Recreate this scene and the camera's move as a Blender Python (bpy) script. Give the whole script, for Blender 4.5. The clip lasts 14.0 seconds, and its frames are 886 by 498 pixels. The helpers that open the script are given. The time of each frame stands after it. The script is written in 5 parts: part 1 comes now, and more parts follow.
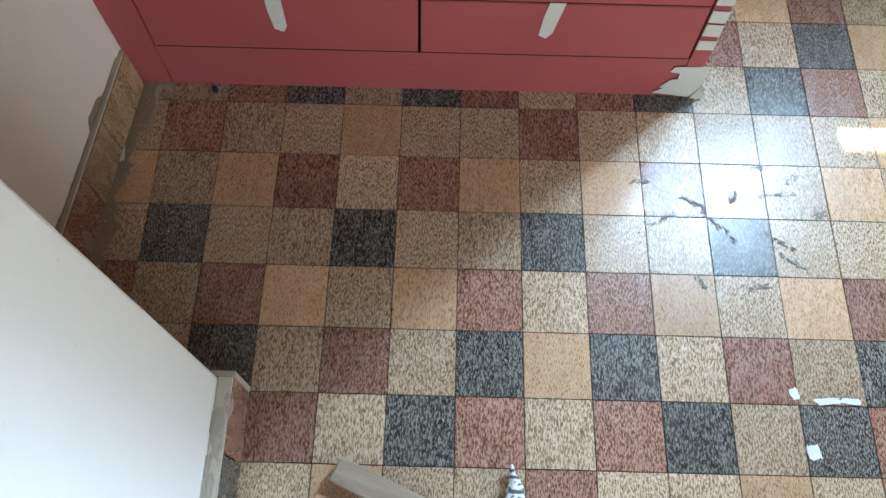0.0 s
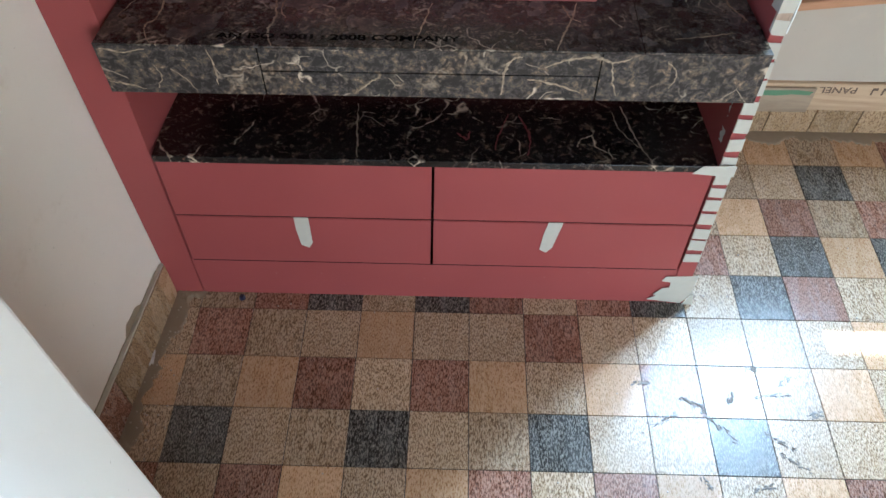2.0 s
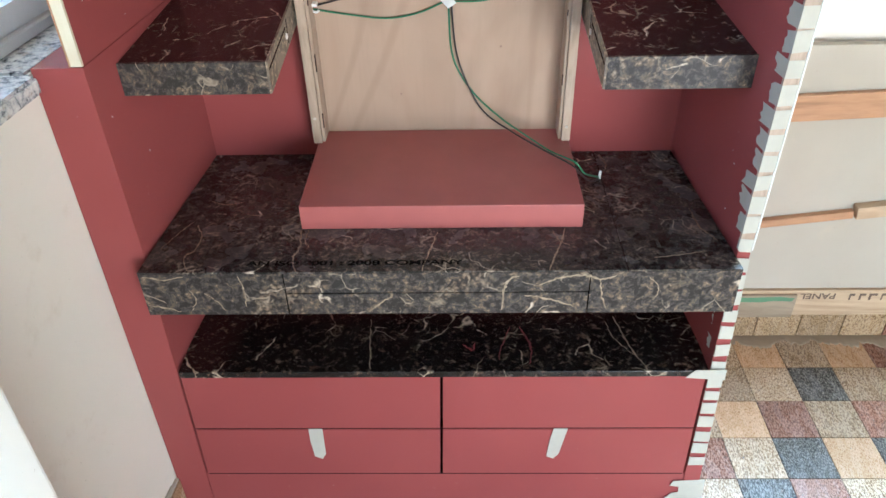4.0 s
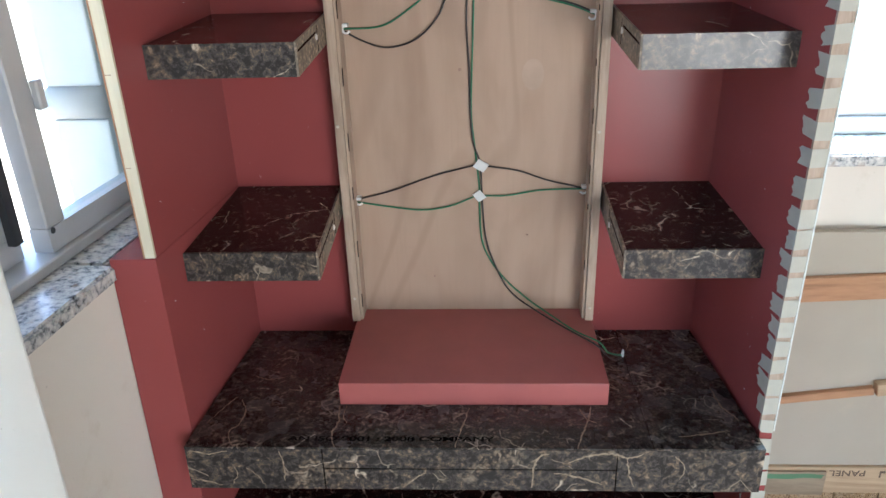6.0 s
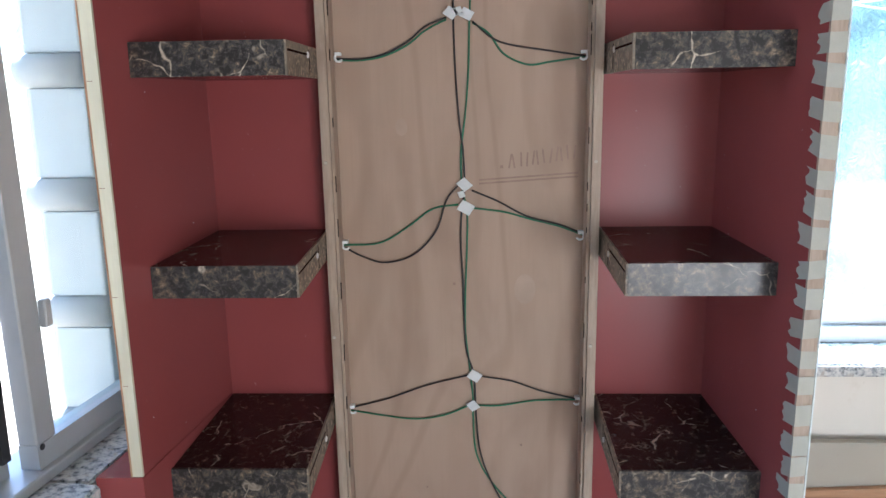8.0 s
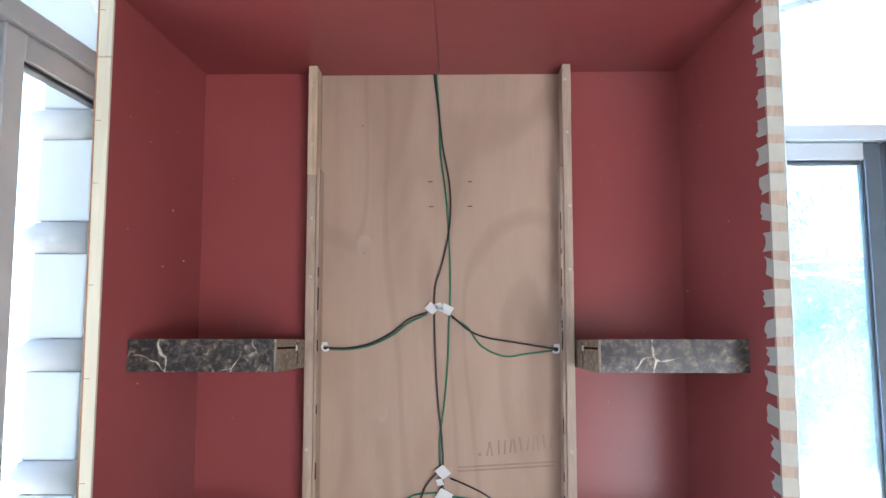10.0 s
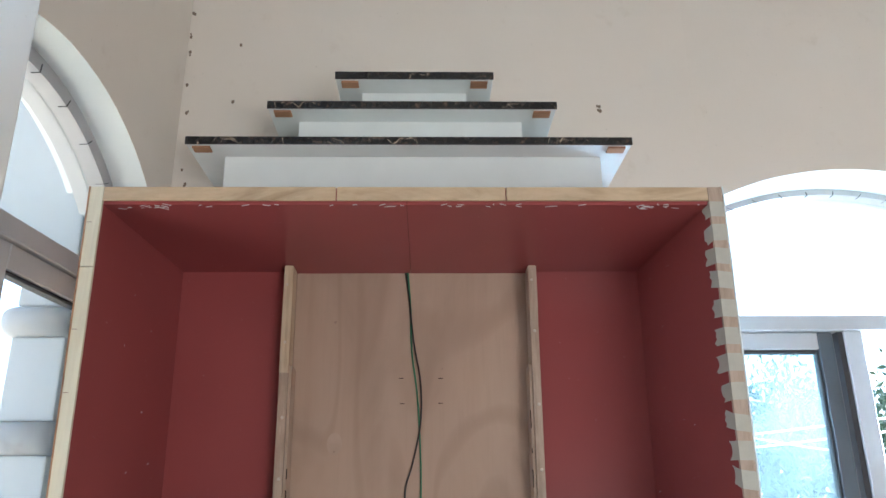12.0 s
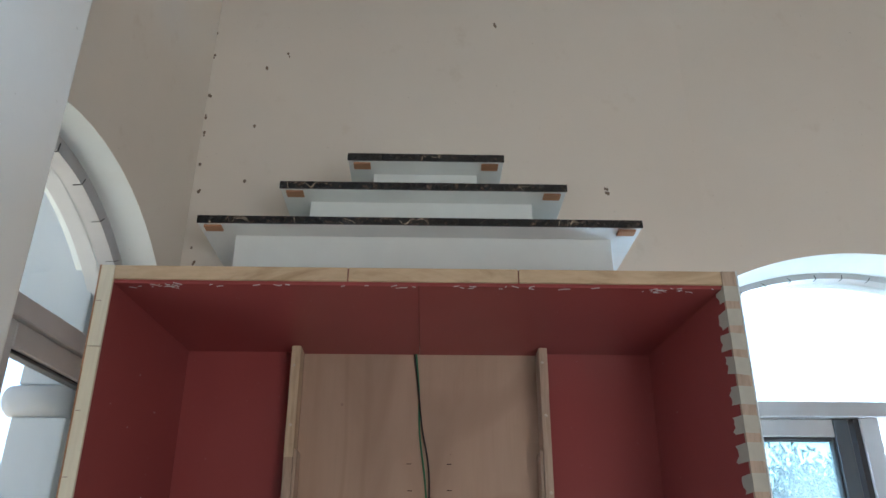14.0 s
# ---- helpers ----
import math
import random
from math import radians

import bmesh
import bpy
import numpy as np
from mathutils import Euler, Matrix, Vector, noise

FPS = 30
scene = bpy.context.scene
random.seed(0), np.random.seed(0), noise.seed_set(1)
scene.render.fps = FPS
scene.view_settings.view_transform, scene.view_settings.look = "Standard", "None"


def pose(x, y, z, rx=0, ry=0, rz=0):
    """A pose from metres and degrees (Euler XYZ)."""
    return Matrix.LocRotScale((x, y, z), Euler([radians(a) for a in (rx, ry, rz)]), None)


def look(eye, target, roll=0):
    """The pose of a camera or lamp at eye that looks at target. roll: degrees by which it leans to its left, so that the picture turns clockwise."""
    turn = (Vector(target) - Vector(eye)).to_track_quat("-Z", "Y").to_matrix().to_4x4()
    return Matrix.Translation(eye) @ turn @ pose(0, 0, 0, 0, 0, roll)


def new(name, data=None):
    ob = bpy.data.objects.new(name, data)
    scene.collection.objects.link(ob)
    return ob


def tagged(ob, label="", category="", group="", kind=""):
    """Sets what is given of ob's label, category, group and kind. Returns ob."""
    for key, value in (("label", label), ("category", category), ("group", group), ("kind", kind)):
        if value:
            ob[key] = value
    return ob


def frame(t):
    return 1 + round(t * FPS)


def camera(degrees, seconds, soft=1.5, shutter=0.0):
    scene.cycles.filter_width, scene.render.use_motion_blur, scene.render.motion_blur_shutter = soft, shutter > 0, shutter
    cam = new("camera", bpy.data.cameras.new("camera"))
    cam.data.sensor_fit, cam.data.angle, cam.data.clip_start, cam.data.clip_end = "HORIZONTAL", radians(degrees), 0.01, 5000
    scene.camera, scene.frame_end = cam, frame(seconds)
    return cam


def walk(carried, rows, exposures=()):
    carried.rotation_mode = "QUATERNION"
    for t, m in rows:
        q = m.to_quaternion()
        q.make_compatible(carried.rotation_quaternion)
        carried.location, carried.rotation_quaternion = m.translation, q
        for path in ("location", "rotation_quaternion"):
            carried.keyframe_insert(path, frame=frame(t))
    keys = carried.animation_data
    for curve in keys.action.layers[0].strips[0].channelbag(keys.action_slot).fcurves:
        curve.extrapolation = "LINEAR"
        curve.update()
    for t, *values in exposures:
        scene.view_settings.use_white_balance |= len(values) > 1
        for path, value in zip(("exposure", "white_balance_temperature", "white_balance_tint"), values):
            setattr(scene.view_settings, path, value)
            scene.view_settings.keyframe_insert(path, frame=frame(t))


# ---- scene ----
cam = camera(60.7, 14.0)
PATH = [
    (0, (0.0780, -0.7760, 1.0952), (0.0752, 0.0214, -0.7389), 1.29),
    (0.5, (0.0746, -0.7817, 1.1143), (0.0722, 0.0973, -0.6822), 1.31),
    (1, (0.0754, -0.7938, 1.1274), (0.0596, 0.1825, -0.6180), 0.63),
    (1.5, (0.0738, -0.7972, 1.1548), (0.0490, 0.3133, -0.5083), 0.34),
    (2, (0.0689, -0.8066, 1.1733), (0.0406, 0.4298, -0.3984), 0.18),
    (2.5, (0.0684, -0.8188, 1.1888), (0.0358, 0.5248, -0.2922), -0.59),
    (3, (0.0691, -0.8353, 1.2032), (0.0258, 0.5959, -0.1932), -1.01),
    (3.5, (0.0708, -0.8503, 1.2185), (0.0304, 0.6808, -0.0677), -1.34),
    (6, (0.0542, -0.9203, 1.3013), (-0.0464, 0.9050, 0.4901), -1.73),
    (6.5, (0.0525, -0.9184, 1.3221), (-0.0482, 0.9398, 0.5895), -1.62),
    (7, (0.0483, -0.9169, 1.3414), (-0.0491, 0.9768, 0.7054), -1.52),
    (9.5, (0.0722, -0.9529, 1.4188), (0.0109, 1.0440, 1.5112), 0.06),
    (10, (0.0698, -0.9702, 1.4441), (0.0245, 1.0135, 1.6951), 0.06),
    (10.5, (0.0612, -0.9768, 1.4712), (0.0565, 0.9863, 1.8536), 0.09),
    (11, (0.0551, -0.9895, 1.4952), (0.0805, 0.9371, 2.0314), -0.12),
    (11.5, (0.0578, -1.0039, 1.5054), (0.0890, 0.8918, 2.1421), -0.29),
    (12, (0.0631, -1.0112, 1.5057), (0.1057, 0.8789, 2.1581), -0.47),
    (12.5, (0.0612, -1.0110, 1.5050), (0.1085, 0.8811, 2.1511), -0.43),
    (13, (0.0601, -1.0110, 1.5096), (0.1053, 0.8678, 2.1936), -0.41),
    (13.5, (0.0528, -1.0086, 1.5133), (0.0971, 0.8458, 2.2610), -0.29),
    (14, (0.0461, -1.0064, 1.5153), (0.0868, 0.8080, 2.3557), 0.12),
]
EXPOSURES = [(0.0, 4.05, 5700, 8), (1.0, 4.2, 5600, 8), (2.0, 4.35, 5500, 8), (3.0, 4.65, 5480, 7), (3.7, 4.95, 5450, 6.5), (5.8, 4.45, 5450, 8), (6.5, 4.15, 5430, 9), (7.1, 3.85, 5400, 9), (9.5, 4.52, 5230, 12.5), (10.5, 4.4, 5350, 12), (11.0, 4.3, 5450, 12), (11.5, 3.98, 5550, 12), (12.5, 3.85, 5600, 12), (14.0, 3.28, 5680, 11)]
walk(cam, [(t, look(eye, target, roll)) for t, eye, target, roll in PATH], EXPOSURES)

# ---- light ----
SUN_EL, SUN_AZ = 59.2, -3.0          # degrees; azimuth from +y towards +x
world = bpy.data.worlds.new("sky")
scene.world = world
world.use_nodes = True
wn = world.node_tree
sky = wn.nodes.new("ShaderNodeTexSky")
sky.sky_type = "NISHITA"
sky.sun_disc = False
sky.sun_elevation, sky.sun_rotation = radians(SUN_EL), radians(SUN_AZ)
wn.nodes["Background"].inputs["Strength"].default_value = 0.052
wn.links.new(sky.outputs[0], wn.nodes["Background"].inputs["Color"])

sun = new("sun", bpy.data.lights.new("sun", "SUN"))
sun.data.energy, sun.data.angle, sun.data.color = 3.0, radians(0.6), (1.0, 0.95, 0.88)
sun.matrix_world = look((0.0, 0.0, 0.0), (-math.sin(radians(SUN_AZ)) * math.cos(radians(SUN_EL)), -math.cos(radians(SUN_AZ)) * math.cos(radians(SUN_EL)), -math.sin(radians(SUN_EL))))


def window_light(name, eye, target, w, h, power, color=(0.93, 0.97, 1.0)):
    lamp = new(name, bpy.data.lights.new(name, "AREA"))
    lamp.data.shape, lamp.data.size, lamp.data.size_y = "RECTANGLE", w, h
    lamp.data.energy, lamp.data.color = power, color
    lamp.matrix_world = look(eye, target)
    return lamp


# daylight by the north window, and fill light by an unseen south opening
window_light("daylight_north", (1.40, 0.88, 1.45), (0.75, -0.2, 0.3), 0.13, 1.1, 7.8, (0.62, 0.83, 1.0))
window_light("daylight_fanlight", (1.15, 1.0, 2.25), (0.85, -0.6, 0.0), 0.42, 0.32, 4.0, (0.60, 0.82, 1.0))
window_light("daylight_fill_south", (1.55, -3.12, 0.66), (0.2, 0.0, 1.0), 1.3, 1.2, 2.95, (1.0, 0.94, 0.84))

# ==== materials ====
class Mat:
    """A small builder of node materials."""

    def __init__(self, name, color=(0.5, 0.5, 0.5), rough=0.5, metal=0.0, spec=0.5):
        self.m = bpy.data.materials.new(name)
        self.m.use_nodes = True
        self.t = self.m.node_tree
        self.b = self.t.nodes["Principled BSDF"]
        self.b.inputs["Base Color"].default_value = (*color, 1)
        self.b.inputs["Roughness"].default_value = rough
        self.b.inputs["Metallic"].default_value = metal
        self.b.inputs["Specular IOR Level"].default_value = spec
        self.co = None

    def n(self, kind, **values):
        node = self.t.nodes.new("ShaderNode" + kind)
        for key, value in values.items():
            node.inputs[key.replace("_", " ")].default_value = value
        return node

    def link(self, a, b):
        self.t.links.new(a, b)

    def coords(self, scale=(1, 1, 1), per_object=False, turn=0.0):
        co = self.n("TexCoord")
        mp = self.n("Mapping")
        mp.inputs["Scale"].default_value = scale
        mp.inputs["Rotation"].default_value = (0.0, 0.0, radians(turn))
        self.link(co.outputs["Object"], mp.inputs["Vector"])
        if per_object:
            info = self.n("ObjectInfo")
            mul = self.n("VectorMath")
            mul.operation = "SCALE"
            mul.inputs[0].default_value = (37.0, 19.0, 53.0)
            self.link(info.outputs["Random"], mul.inputs["Scale"])
            self.link(mul.outputs[0], mp.inputs["Location"])
        return mp.outputs[0]

    def noise(self, vec, scale, detail=4.0, rough=0.55, warp=0.0):
        node = self.n("TexNoise", Scale=scale, Detail=detail, Roughness=rough, Distortion=warp)
        self.link(vec, node.inputs["Vector"])
        return node.outputs["Fac"]

    def voronoi(self, vec, scale, feature="F1", rand=1.0):
        node = self.n("TexVoronoi", Scale=scale, Randomness=rand)
        node.feature = feature
        self.link(vec, node.inputs["Vector"])
        return node.outputs["Color"] if feature == "F1C" else node.outputs["Distance"]

    def ramp(self, fac, stops):
        node = self.n("ValToRGB")
        els = node.color_ramp.elements
        while len(els) < len(stops):
            els.new(0.5)
        for el, (p, c) in zip(els, stops):
            el.position = p
            el.color = (*c, 1) if isinstance(c, tuple) else (c, c, c, 1)
        self.link(fac, node.inputs["Fac"])
        return node.outputs["Color"]

    def mix(self, fac, a, b, blend="MIX"):
        node = self.n("Mix")
        node.data_type, node.blend_type = "RGBA", blend
        for sock, v in ((node.inputs[0], fac), (node.inputs[6], a), (node.inputs[7], b)):
            if isinstance(v, (int, float)):
                sock.default_value = v
            elif isinstance(v, tuple):
                sock.default_value = (*v, 1)
            else:
                self.link(v, sock)
        return node.outputs[2]

    def color(self, sock):
        self.link(sock, self.b.inputs["Base Color"])
        return self

    def rough(self, sock):
        self.link(sock, self.b.inputs["Roughness"])
        return self

    def bump(self, fac, strength=0.2, dist=0.001):
        node = self.n("Bump", Strength=strength, Distance=dist)
        self.link(fac, node.inputs["Height"])
        self.link(node.outputs[0], self.b.inputs["Normal"])
        return self


def m_laminate(name, base, dark):
    """Semi-gloss laminate with a faint ripple and a few pale specks."""
    a = Mat(name, base, 0.3)
    v = a.coords()
    c = a.ramp(a.noise(v, 3.0, 2.0), [(0.3, dark), (0.7, base)])
    speck = a.ramp(a.noise(v, 150.0, 2.0), [(0.752, 0.0), (0.785, 0.35)])
    a.color(a.mix(speck, c, (0.50, 0.32, 0.30)))
    a.b.inputs["Roughness"].default_value = 0.24
    a.b.inputs["Specular IOR Level"].default_value = 0.18
    a.bump(a.noise(v, 40.0, 2.0), 0.02, 0.0006)
    return a.m


def m_marble(name, base=(0.012, 0.010, 0.010), brown=(0.075, 0.050, 0.034), vein=(0.60, 0.49, 0.36), rough=0.13, more=0.0, seed=0.0, spec=0.5, size=15.0):
    """Dark emperador: near-black ground, brown breccia in patches, broken cream veins."""
    a = Mat(name, base, rough, 0.0, spec)
    start = a.n("VectorMath")
    start.operation = "ADD"
    a.link(a.coords(), start.inputs[0])
    start.inputs[1].default_value = (seed, seed * 1.7, seed * 0.6)
    v = start.outputs[0]

    def bent(scale, amount):
        nz = a.n("TexNoise", Scale=scale, Detail=3.0, Roughness=0.6)
        a.link(v, nz.inputs["Vector"])
        add = a.n("VectorMath")
        add.operation = "MULTIPLY_ADD"
        a.link(nz.outputs["Color"], add.inputs[0])
        add.inputs[1].default_value = (amount, amount, amount)
        a.link(v, add.inputs[2])
        return add.outputs[0]

    w, wf = bent(8.0, 0.11), bent(34.0, 0.035)
    # ground: mottled at two scales
    mottle = a.noise(v, 85.0, 8.0, 0.74, 0.4)
    ground = a.ramp(mottle, [(0.44 - more, base), (0.52 - more, tuple(2.2 * q for q in base)), (0.60, tuple(1.0 * q for q in brown)), (0.70, tuple(2.6 * q for q in brown))])
    patch = a.noise(v, size, 8.0, 0.70, 0.5)
    cell = a.n("TexVoronoi", Scale=120.0)
    a.link(wf, cell.inputs["Vector"])
    crumb = a.ramp(cell.outputs["Distance"], [(0.15, tuple(2.6 * q for q in brown)), (0.40, brown), (0.62, base)])
    c = a.mix(a.ramp(patch, [(0.52 - more, 0.0), (0.58 - more, 0.55), (0.68 - more, 0.9)]), ground, crumb)
    # thin net of fine veins inside the patches
    net = a.ramp(a.voronoi(wf, 27.0, "DISTANCE_TO_EDGE"), [(0.0, 0.7), (0.035, 0.35), (0.07, 0.0)])
    c = a.mix(a.mix(1.0, net, a.ramp(patch, [(0.52 - more, 0.0), (0.64, 1.0)]), "MULTIPLY"), c, tuple(0.55 * q for q in vein))
    # broken veins of uneven width
    edge = a.n("Math")
    edge.operation = "MULTIPLY_ADD"
    a.link(a.noise(v, 60.0, 4.0, 0.7), edge.inputs[0])
    edge.inputs[1].default_value = 0.05
    a.link(a.voronoi(w, 7.0, "DISTANCE_TO_EDGE"), edge.inputs[2])
    line = a.ramp(edge.outputs[0], [(0.0225, 1.0), (0.027, 0.55), (0.035, 0.0)])
    where = a.ramp(a.noise(v, 13.0, 3.0, 0.6), [(0.53, 0.0), (0.57, 1.0)])
    hair = a.ramp(a.voronoi(w, 17.0, "DISTANCE_TO_EDGE"), [(0.0, 0.9), (0.010, 0.55), (0.022, 0.0)])
    where2 = a.ramp(a.noise(v, 15.0, 4.0, 0.65), [(0.545, 0.0), (0.60, 0.75)])
    c = a.mix(a.mix(1.0, hair, where2, "MULTIPLY"), c, tuple(0.75 * q for q in vein))
    c = a.mix(a.ramp(a.noise(v, 190.0, 3.0, 0.7), [(0.66, 0.0), (0.74, 0.4)]), c, (0.26, 0.20, 0.15))
    a.color(a.mix(a.mix(1.0, line, where, "MULTIPLY"), c, vein))
    a.rough(a.ramp(a.noise(v, 16.0, 4.0), [(0.3, rough), (0.8, rough + 0.14)]))
    return a.m


def m_plaster(name, base, dark, stain=(0.45, 0.36, 0.25), amount=0.25):
    a = Mat(name, base, 0.75, spec=0.3)
    v = a.coords()
    c = a.ramp(a.noise(v, 1.6, 6.0, 0.6), [(0.3, dark), (0.7, base)])
    blot = a.ramp(a.noise(v, 11.0, 7.0, 0.7), [(0.60, 0.0), (0.74, amount)])
    speck = a.ramp(a.noise(v, 170.0, 2.0), [(0.73, 0.0), (0.78, 0.35)])
    c = a.mix(blot, c, stain)
    a.color(a.mix(speck, c, (0.2, 0.16, 0.12)))
    a.bump(a.noise(v, 60.0, 6.0, 0.6), 0.25, 0.0015)
    return a.m


def m_wood(name, light, dark, scale=(1, 1, 1), rough=0.6, ring=14.0, warp=3.0):
    a = Mat(name, light, rough, spec=0.3)
    v = a.coords(scale)
    grain = a.noise(v, ring, 6.0, 0.6, warp)
    fibre = a.noise(v, ring * 9, 3.0, 0.6)
    c = a.ramp(grain, [(0.28, dark), (0.5, light), (0.75, tuple(min(1, 1.12 * q) for q in light))])
    c = a.mix(a.ramp(fibre, [(0.4, 0.0), (0.75, 0.35)]), c, dark)
    a.color(c)
    a.bump(fibre, 0.15, 0.0006)
    return a.m


def m_plywood():
    a = Mat("plywood_face", (0.5, 0.38, 0.28), 0.62, spec=0.3)
    v = a.coords((1.0, 1.0, 0.30))
    swirl = a.noise(v, 3.6, 1.5, 0.45, 0.3)
    rings = a.n("Math")
    rings.operation = "MULTIPLY"
    a.link(swirl, rings.inputs[0])
    rings.inputs[1].default_value = 64.0
    wave = a.n("Math")
    wave.operation = "SINE"
    a.link(rings.outputs[0], wave.inputs[0])
    fibre = a.noise(a.coords((1.0, 1.0, 0.04)), 210.0, 3.0)
    c = a.ramp(a.noise(v, 6.5, 4.0, 0.5, 1.6), [(0.25, (0.315, 0.212, 0.152)), (0.5, (0.395, 0.278, 0.205)), (0.8, (0.44, 0.315, 0.232))])
    c = a.mix(a.ramp(wave.outputs[0], [(0.55, 0.0), (1.0, 0.27)]), c, (0.255, 0.165, 0.115))
    c = a.mix(a.ramp(fibre, [(0.5, 0.0), (0.8, 0.3)]), c, (0.33, 0.23, 0.17))
    grime = a.ramp(a.noise(a.coords(), 9.0, 7.0, 0.7), [(0.58, 0.0), (0.75, 0.30)])
    a.color(a.mix(grime, c, (0.30, 0.22, 0.17)))
    a.bump(fibre, 0.2, 0.0006)
    return a.m


def m_tile(name, chips, share=0.5):
    """Pressed terrazzo tile: short slanting chips in a cement of its own colour."""
    a = Mat(name, chips[1], 0.22, spec=0.30)
    v = a.coords((1.0, 0.30, 1.0), per_object=True, turn=-14)
    dash = a.noise(v, 600.0, 1.5, 0.5, 0.2)
    c = a.ramp(dash, [(0.33 + 0.13 * share, chips[0]), (0.42 + 0.13 * share, chips[1]), (0.60, chips[2])])
    fine = a.noise(v, 1300.0, 2.0, 0.6)
    c = a.mix(a.ramp(fine, [(0.56, 0.0), (0.70, 0.55)]), c, chips[0])
    pale = a.ramp(a.noise(a.coords((1, 1, 1), per_object=True), 210.0, 2.0), [(0.735, 0.0), (0.765, 0.55)])
    c = a.mix(pale, c, tuple(min(0.7, 1.5 * q + 0.04) for q in chips[2]))
    broad = a.ramp(a.noise(a.coords(), 7.0, 6.0, 0.65), [(0.35, 0.0), (0.75, 0.30)])
    c = a.mix(broad, c, tuple(0.6 * q for q in chips[1]))
    info = a.n("ObjectInfo")
    tint = a.ramp(info.outputs["Random"], [(0.0, 0.82), (1.0, 1.14)])
    a.color(a.mix(1.0, c, tint, "MULTIPLY"))
    a.rough(a.ramp(a.noise(v, 60.0, 4.0), [(0.3, 0.20), (0.75, 0.36)]))
    a.bump(dash, 0.22, 0.0008)
    return a.m


def m_granite():
    a = Mat("granite", (0.5, 0.5, 0.5), 0.25)
    v = a.coords()
    c = a.ramp(a.noise(v, 85.0, 4.0, 0.7), [(0.33, (0.05, 0.05, 0.055)), (0.42, (0.30, 0.31, 0.32)), (0.52, (0.55, 0.54, 0.52)), (0.7, (0.72, 0.70, 0.66))])
    warm = a.ramp(a.noise(v, 50.0, 3.0), [(0.58, 0.0), (0.66, 0.5)])
    a.color(a.mix(warm, c, (0.42, 0.33, 0.25)))
    return a.m


def m_plain(name, color, rough=0.5, metal=0.0, var=0.85, scale=30.0, bump=0.1):
    a = Mat(name, color, rough, metal)
    v = a.coords()
    a.color(a.ramp(a.noise(v, scale, 5.0), [(0.3, tuple(var * q for q in color)), (0.7, color)]))
    if bump:
        a.bump(a.noise(v, scale * 6, 3.0), bump, 0.0006)
    return a.m


def m_glass(name, low, high, tint):
    m = bpy.data.materials.new(name)
    m.use_nodes = True
    t = m.node_tree
    t.nodes.clear()
    out, mixa, mixb = t.nodes.new("ShaderNodeOutputMaterial"), t.nodes.new("ShaderNodeMixShader"), t.nodes.new("ShaderNodeMixShader")
    clear, gloss, dust = t.nodes.new("ShaderNodeBsdfTransparent"), t.nodes.new("ShaderNodeBsdfGlossy"), t.nodes.new("ShaderNodeBsdfTranslucent")
    clear.inputs[0].default_value = (*tint, 1)
    gloss.inputs["Roughness"].default_value = 0.02
    dust.inputs[0].default_value = (0.8, 0.85, 0.85, 1)
    co, nz, rp = t.nodes.new("ShaderNodeTexCoord"), t.nodes.new("ShaderNodeTexNoise"), t.nodes.new("ShaderNodeValToRGB")
    nz.inputs["Scale"].default_value, nz.inputs["Detail"].default_value = 7.0, 8.0
    rp.color_ramp.elements[0].position, rp.color_ramp.elements[0].color = 0.3, (low, low, low, 1)
    rp.color_ramp.elements[1].position, rp.color_ramp.elements[1].color = 0.8, (high, high, high, 1)
    t.links.new(co.outputs["Object"], nz.inputs["Vector"])
    t.links.new(nz.outputs["Fac"], rp.inputs["Fac"])
    t.links.new(rp.outputs[0], mixa.inputs[0])
    t.links.new(clear.outputs[0], mixa.inputs[1])
    t.links.new(dust.outputs[0], mixa.inputs[2])
    mixb.inputs[0].default_value = 0.06
    t.links.new(mixa.outputs[0], mixb.inputs[1])
    t.links.new(gloss.outputs[0], mixb.inputs[2])
    t.links.new(mixb.outputs[0], out.inputs[0])
    return m


RED = m_laminate("red_laminate", (0.290, 0.071, 0.069), (0.262, 0.062, 0.060))
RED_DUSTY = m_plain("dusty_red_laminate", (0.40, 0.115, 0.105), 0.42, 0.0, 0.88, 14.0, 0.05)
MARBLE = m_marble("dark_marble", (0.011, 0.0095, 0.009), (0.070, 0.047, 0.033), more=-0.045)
# counter top: a lighter ground carries some of the reflected light
MARBLE_TOP = m_marble("brownish_marble_sheen", (0.020, 0.018, 0.017), (0.105, 0.084, 0.066), (0.62, 0.53, 0.42), 0.20, -0.005, 1.3)
VEIN = m_plain("cream_vein", (0.40, 0.315, 0.225), 0.25, 0.0, 0.35, 130.0, 0.0)
RED_STAIN = m_plain("red_stain", (0.22, 0.012, 0.014), 0.3, 0.0, 0.4, 120.0, 0.0)
# front faces: same marble, the room's reflection mixed into a greyer ground
MARBLE_FACE = m_marble("marble_face_sheen", (0.034, 0.030, 0.028), (0.135, 0.100, 0.070), (0.56, 0.46, 0.35), 0.14, -0.015, 3.0, 0.28, 11.0)
MARBLE_RAW = m_marble("marble_raw_edge", (0.10, 0.08, 0.06), (0.22, 0.17, 0.12), (0.45, 0.38, 0.28), 0.5, 0.1, 7.0)
WALL = m_plaster("cream_wall_paint", (0.73, 0.675, 0.60), (0.68, 0.625, 0.55))
WALL_WHITE = m_plaster("white_wall_paint", (0.70, 0.695, 0.66), (0.65, 0.645, 0.61), (0.45, 0.41, 0.34), 0.16)
# white paint with the greenish cast of daylight put into its colour
REVEAL = m_plaster("white_reveal_paint", (0.76, 0.81, 0.79), (0.70, 0.75, 0.73), (0.5, 0.45, 0.4), 0.15)
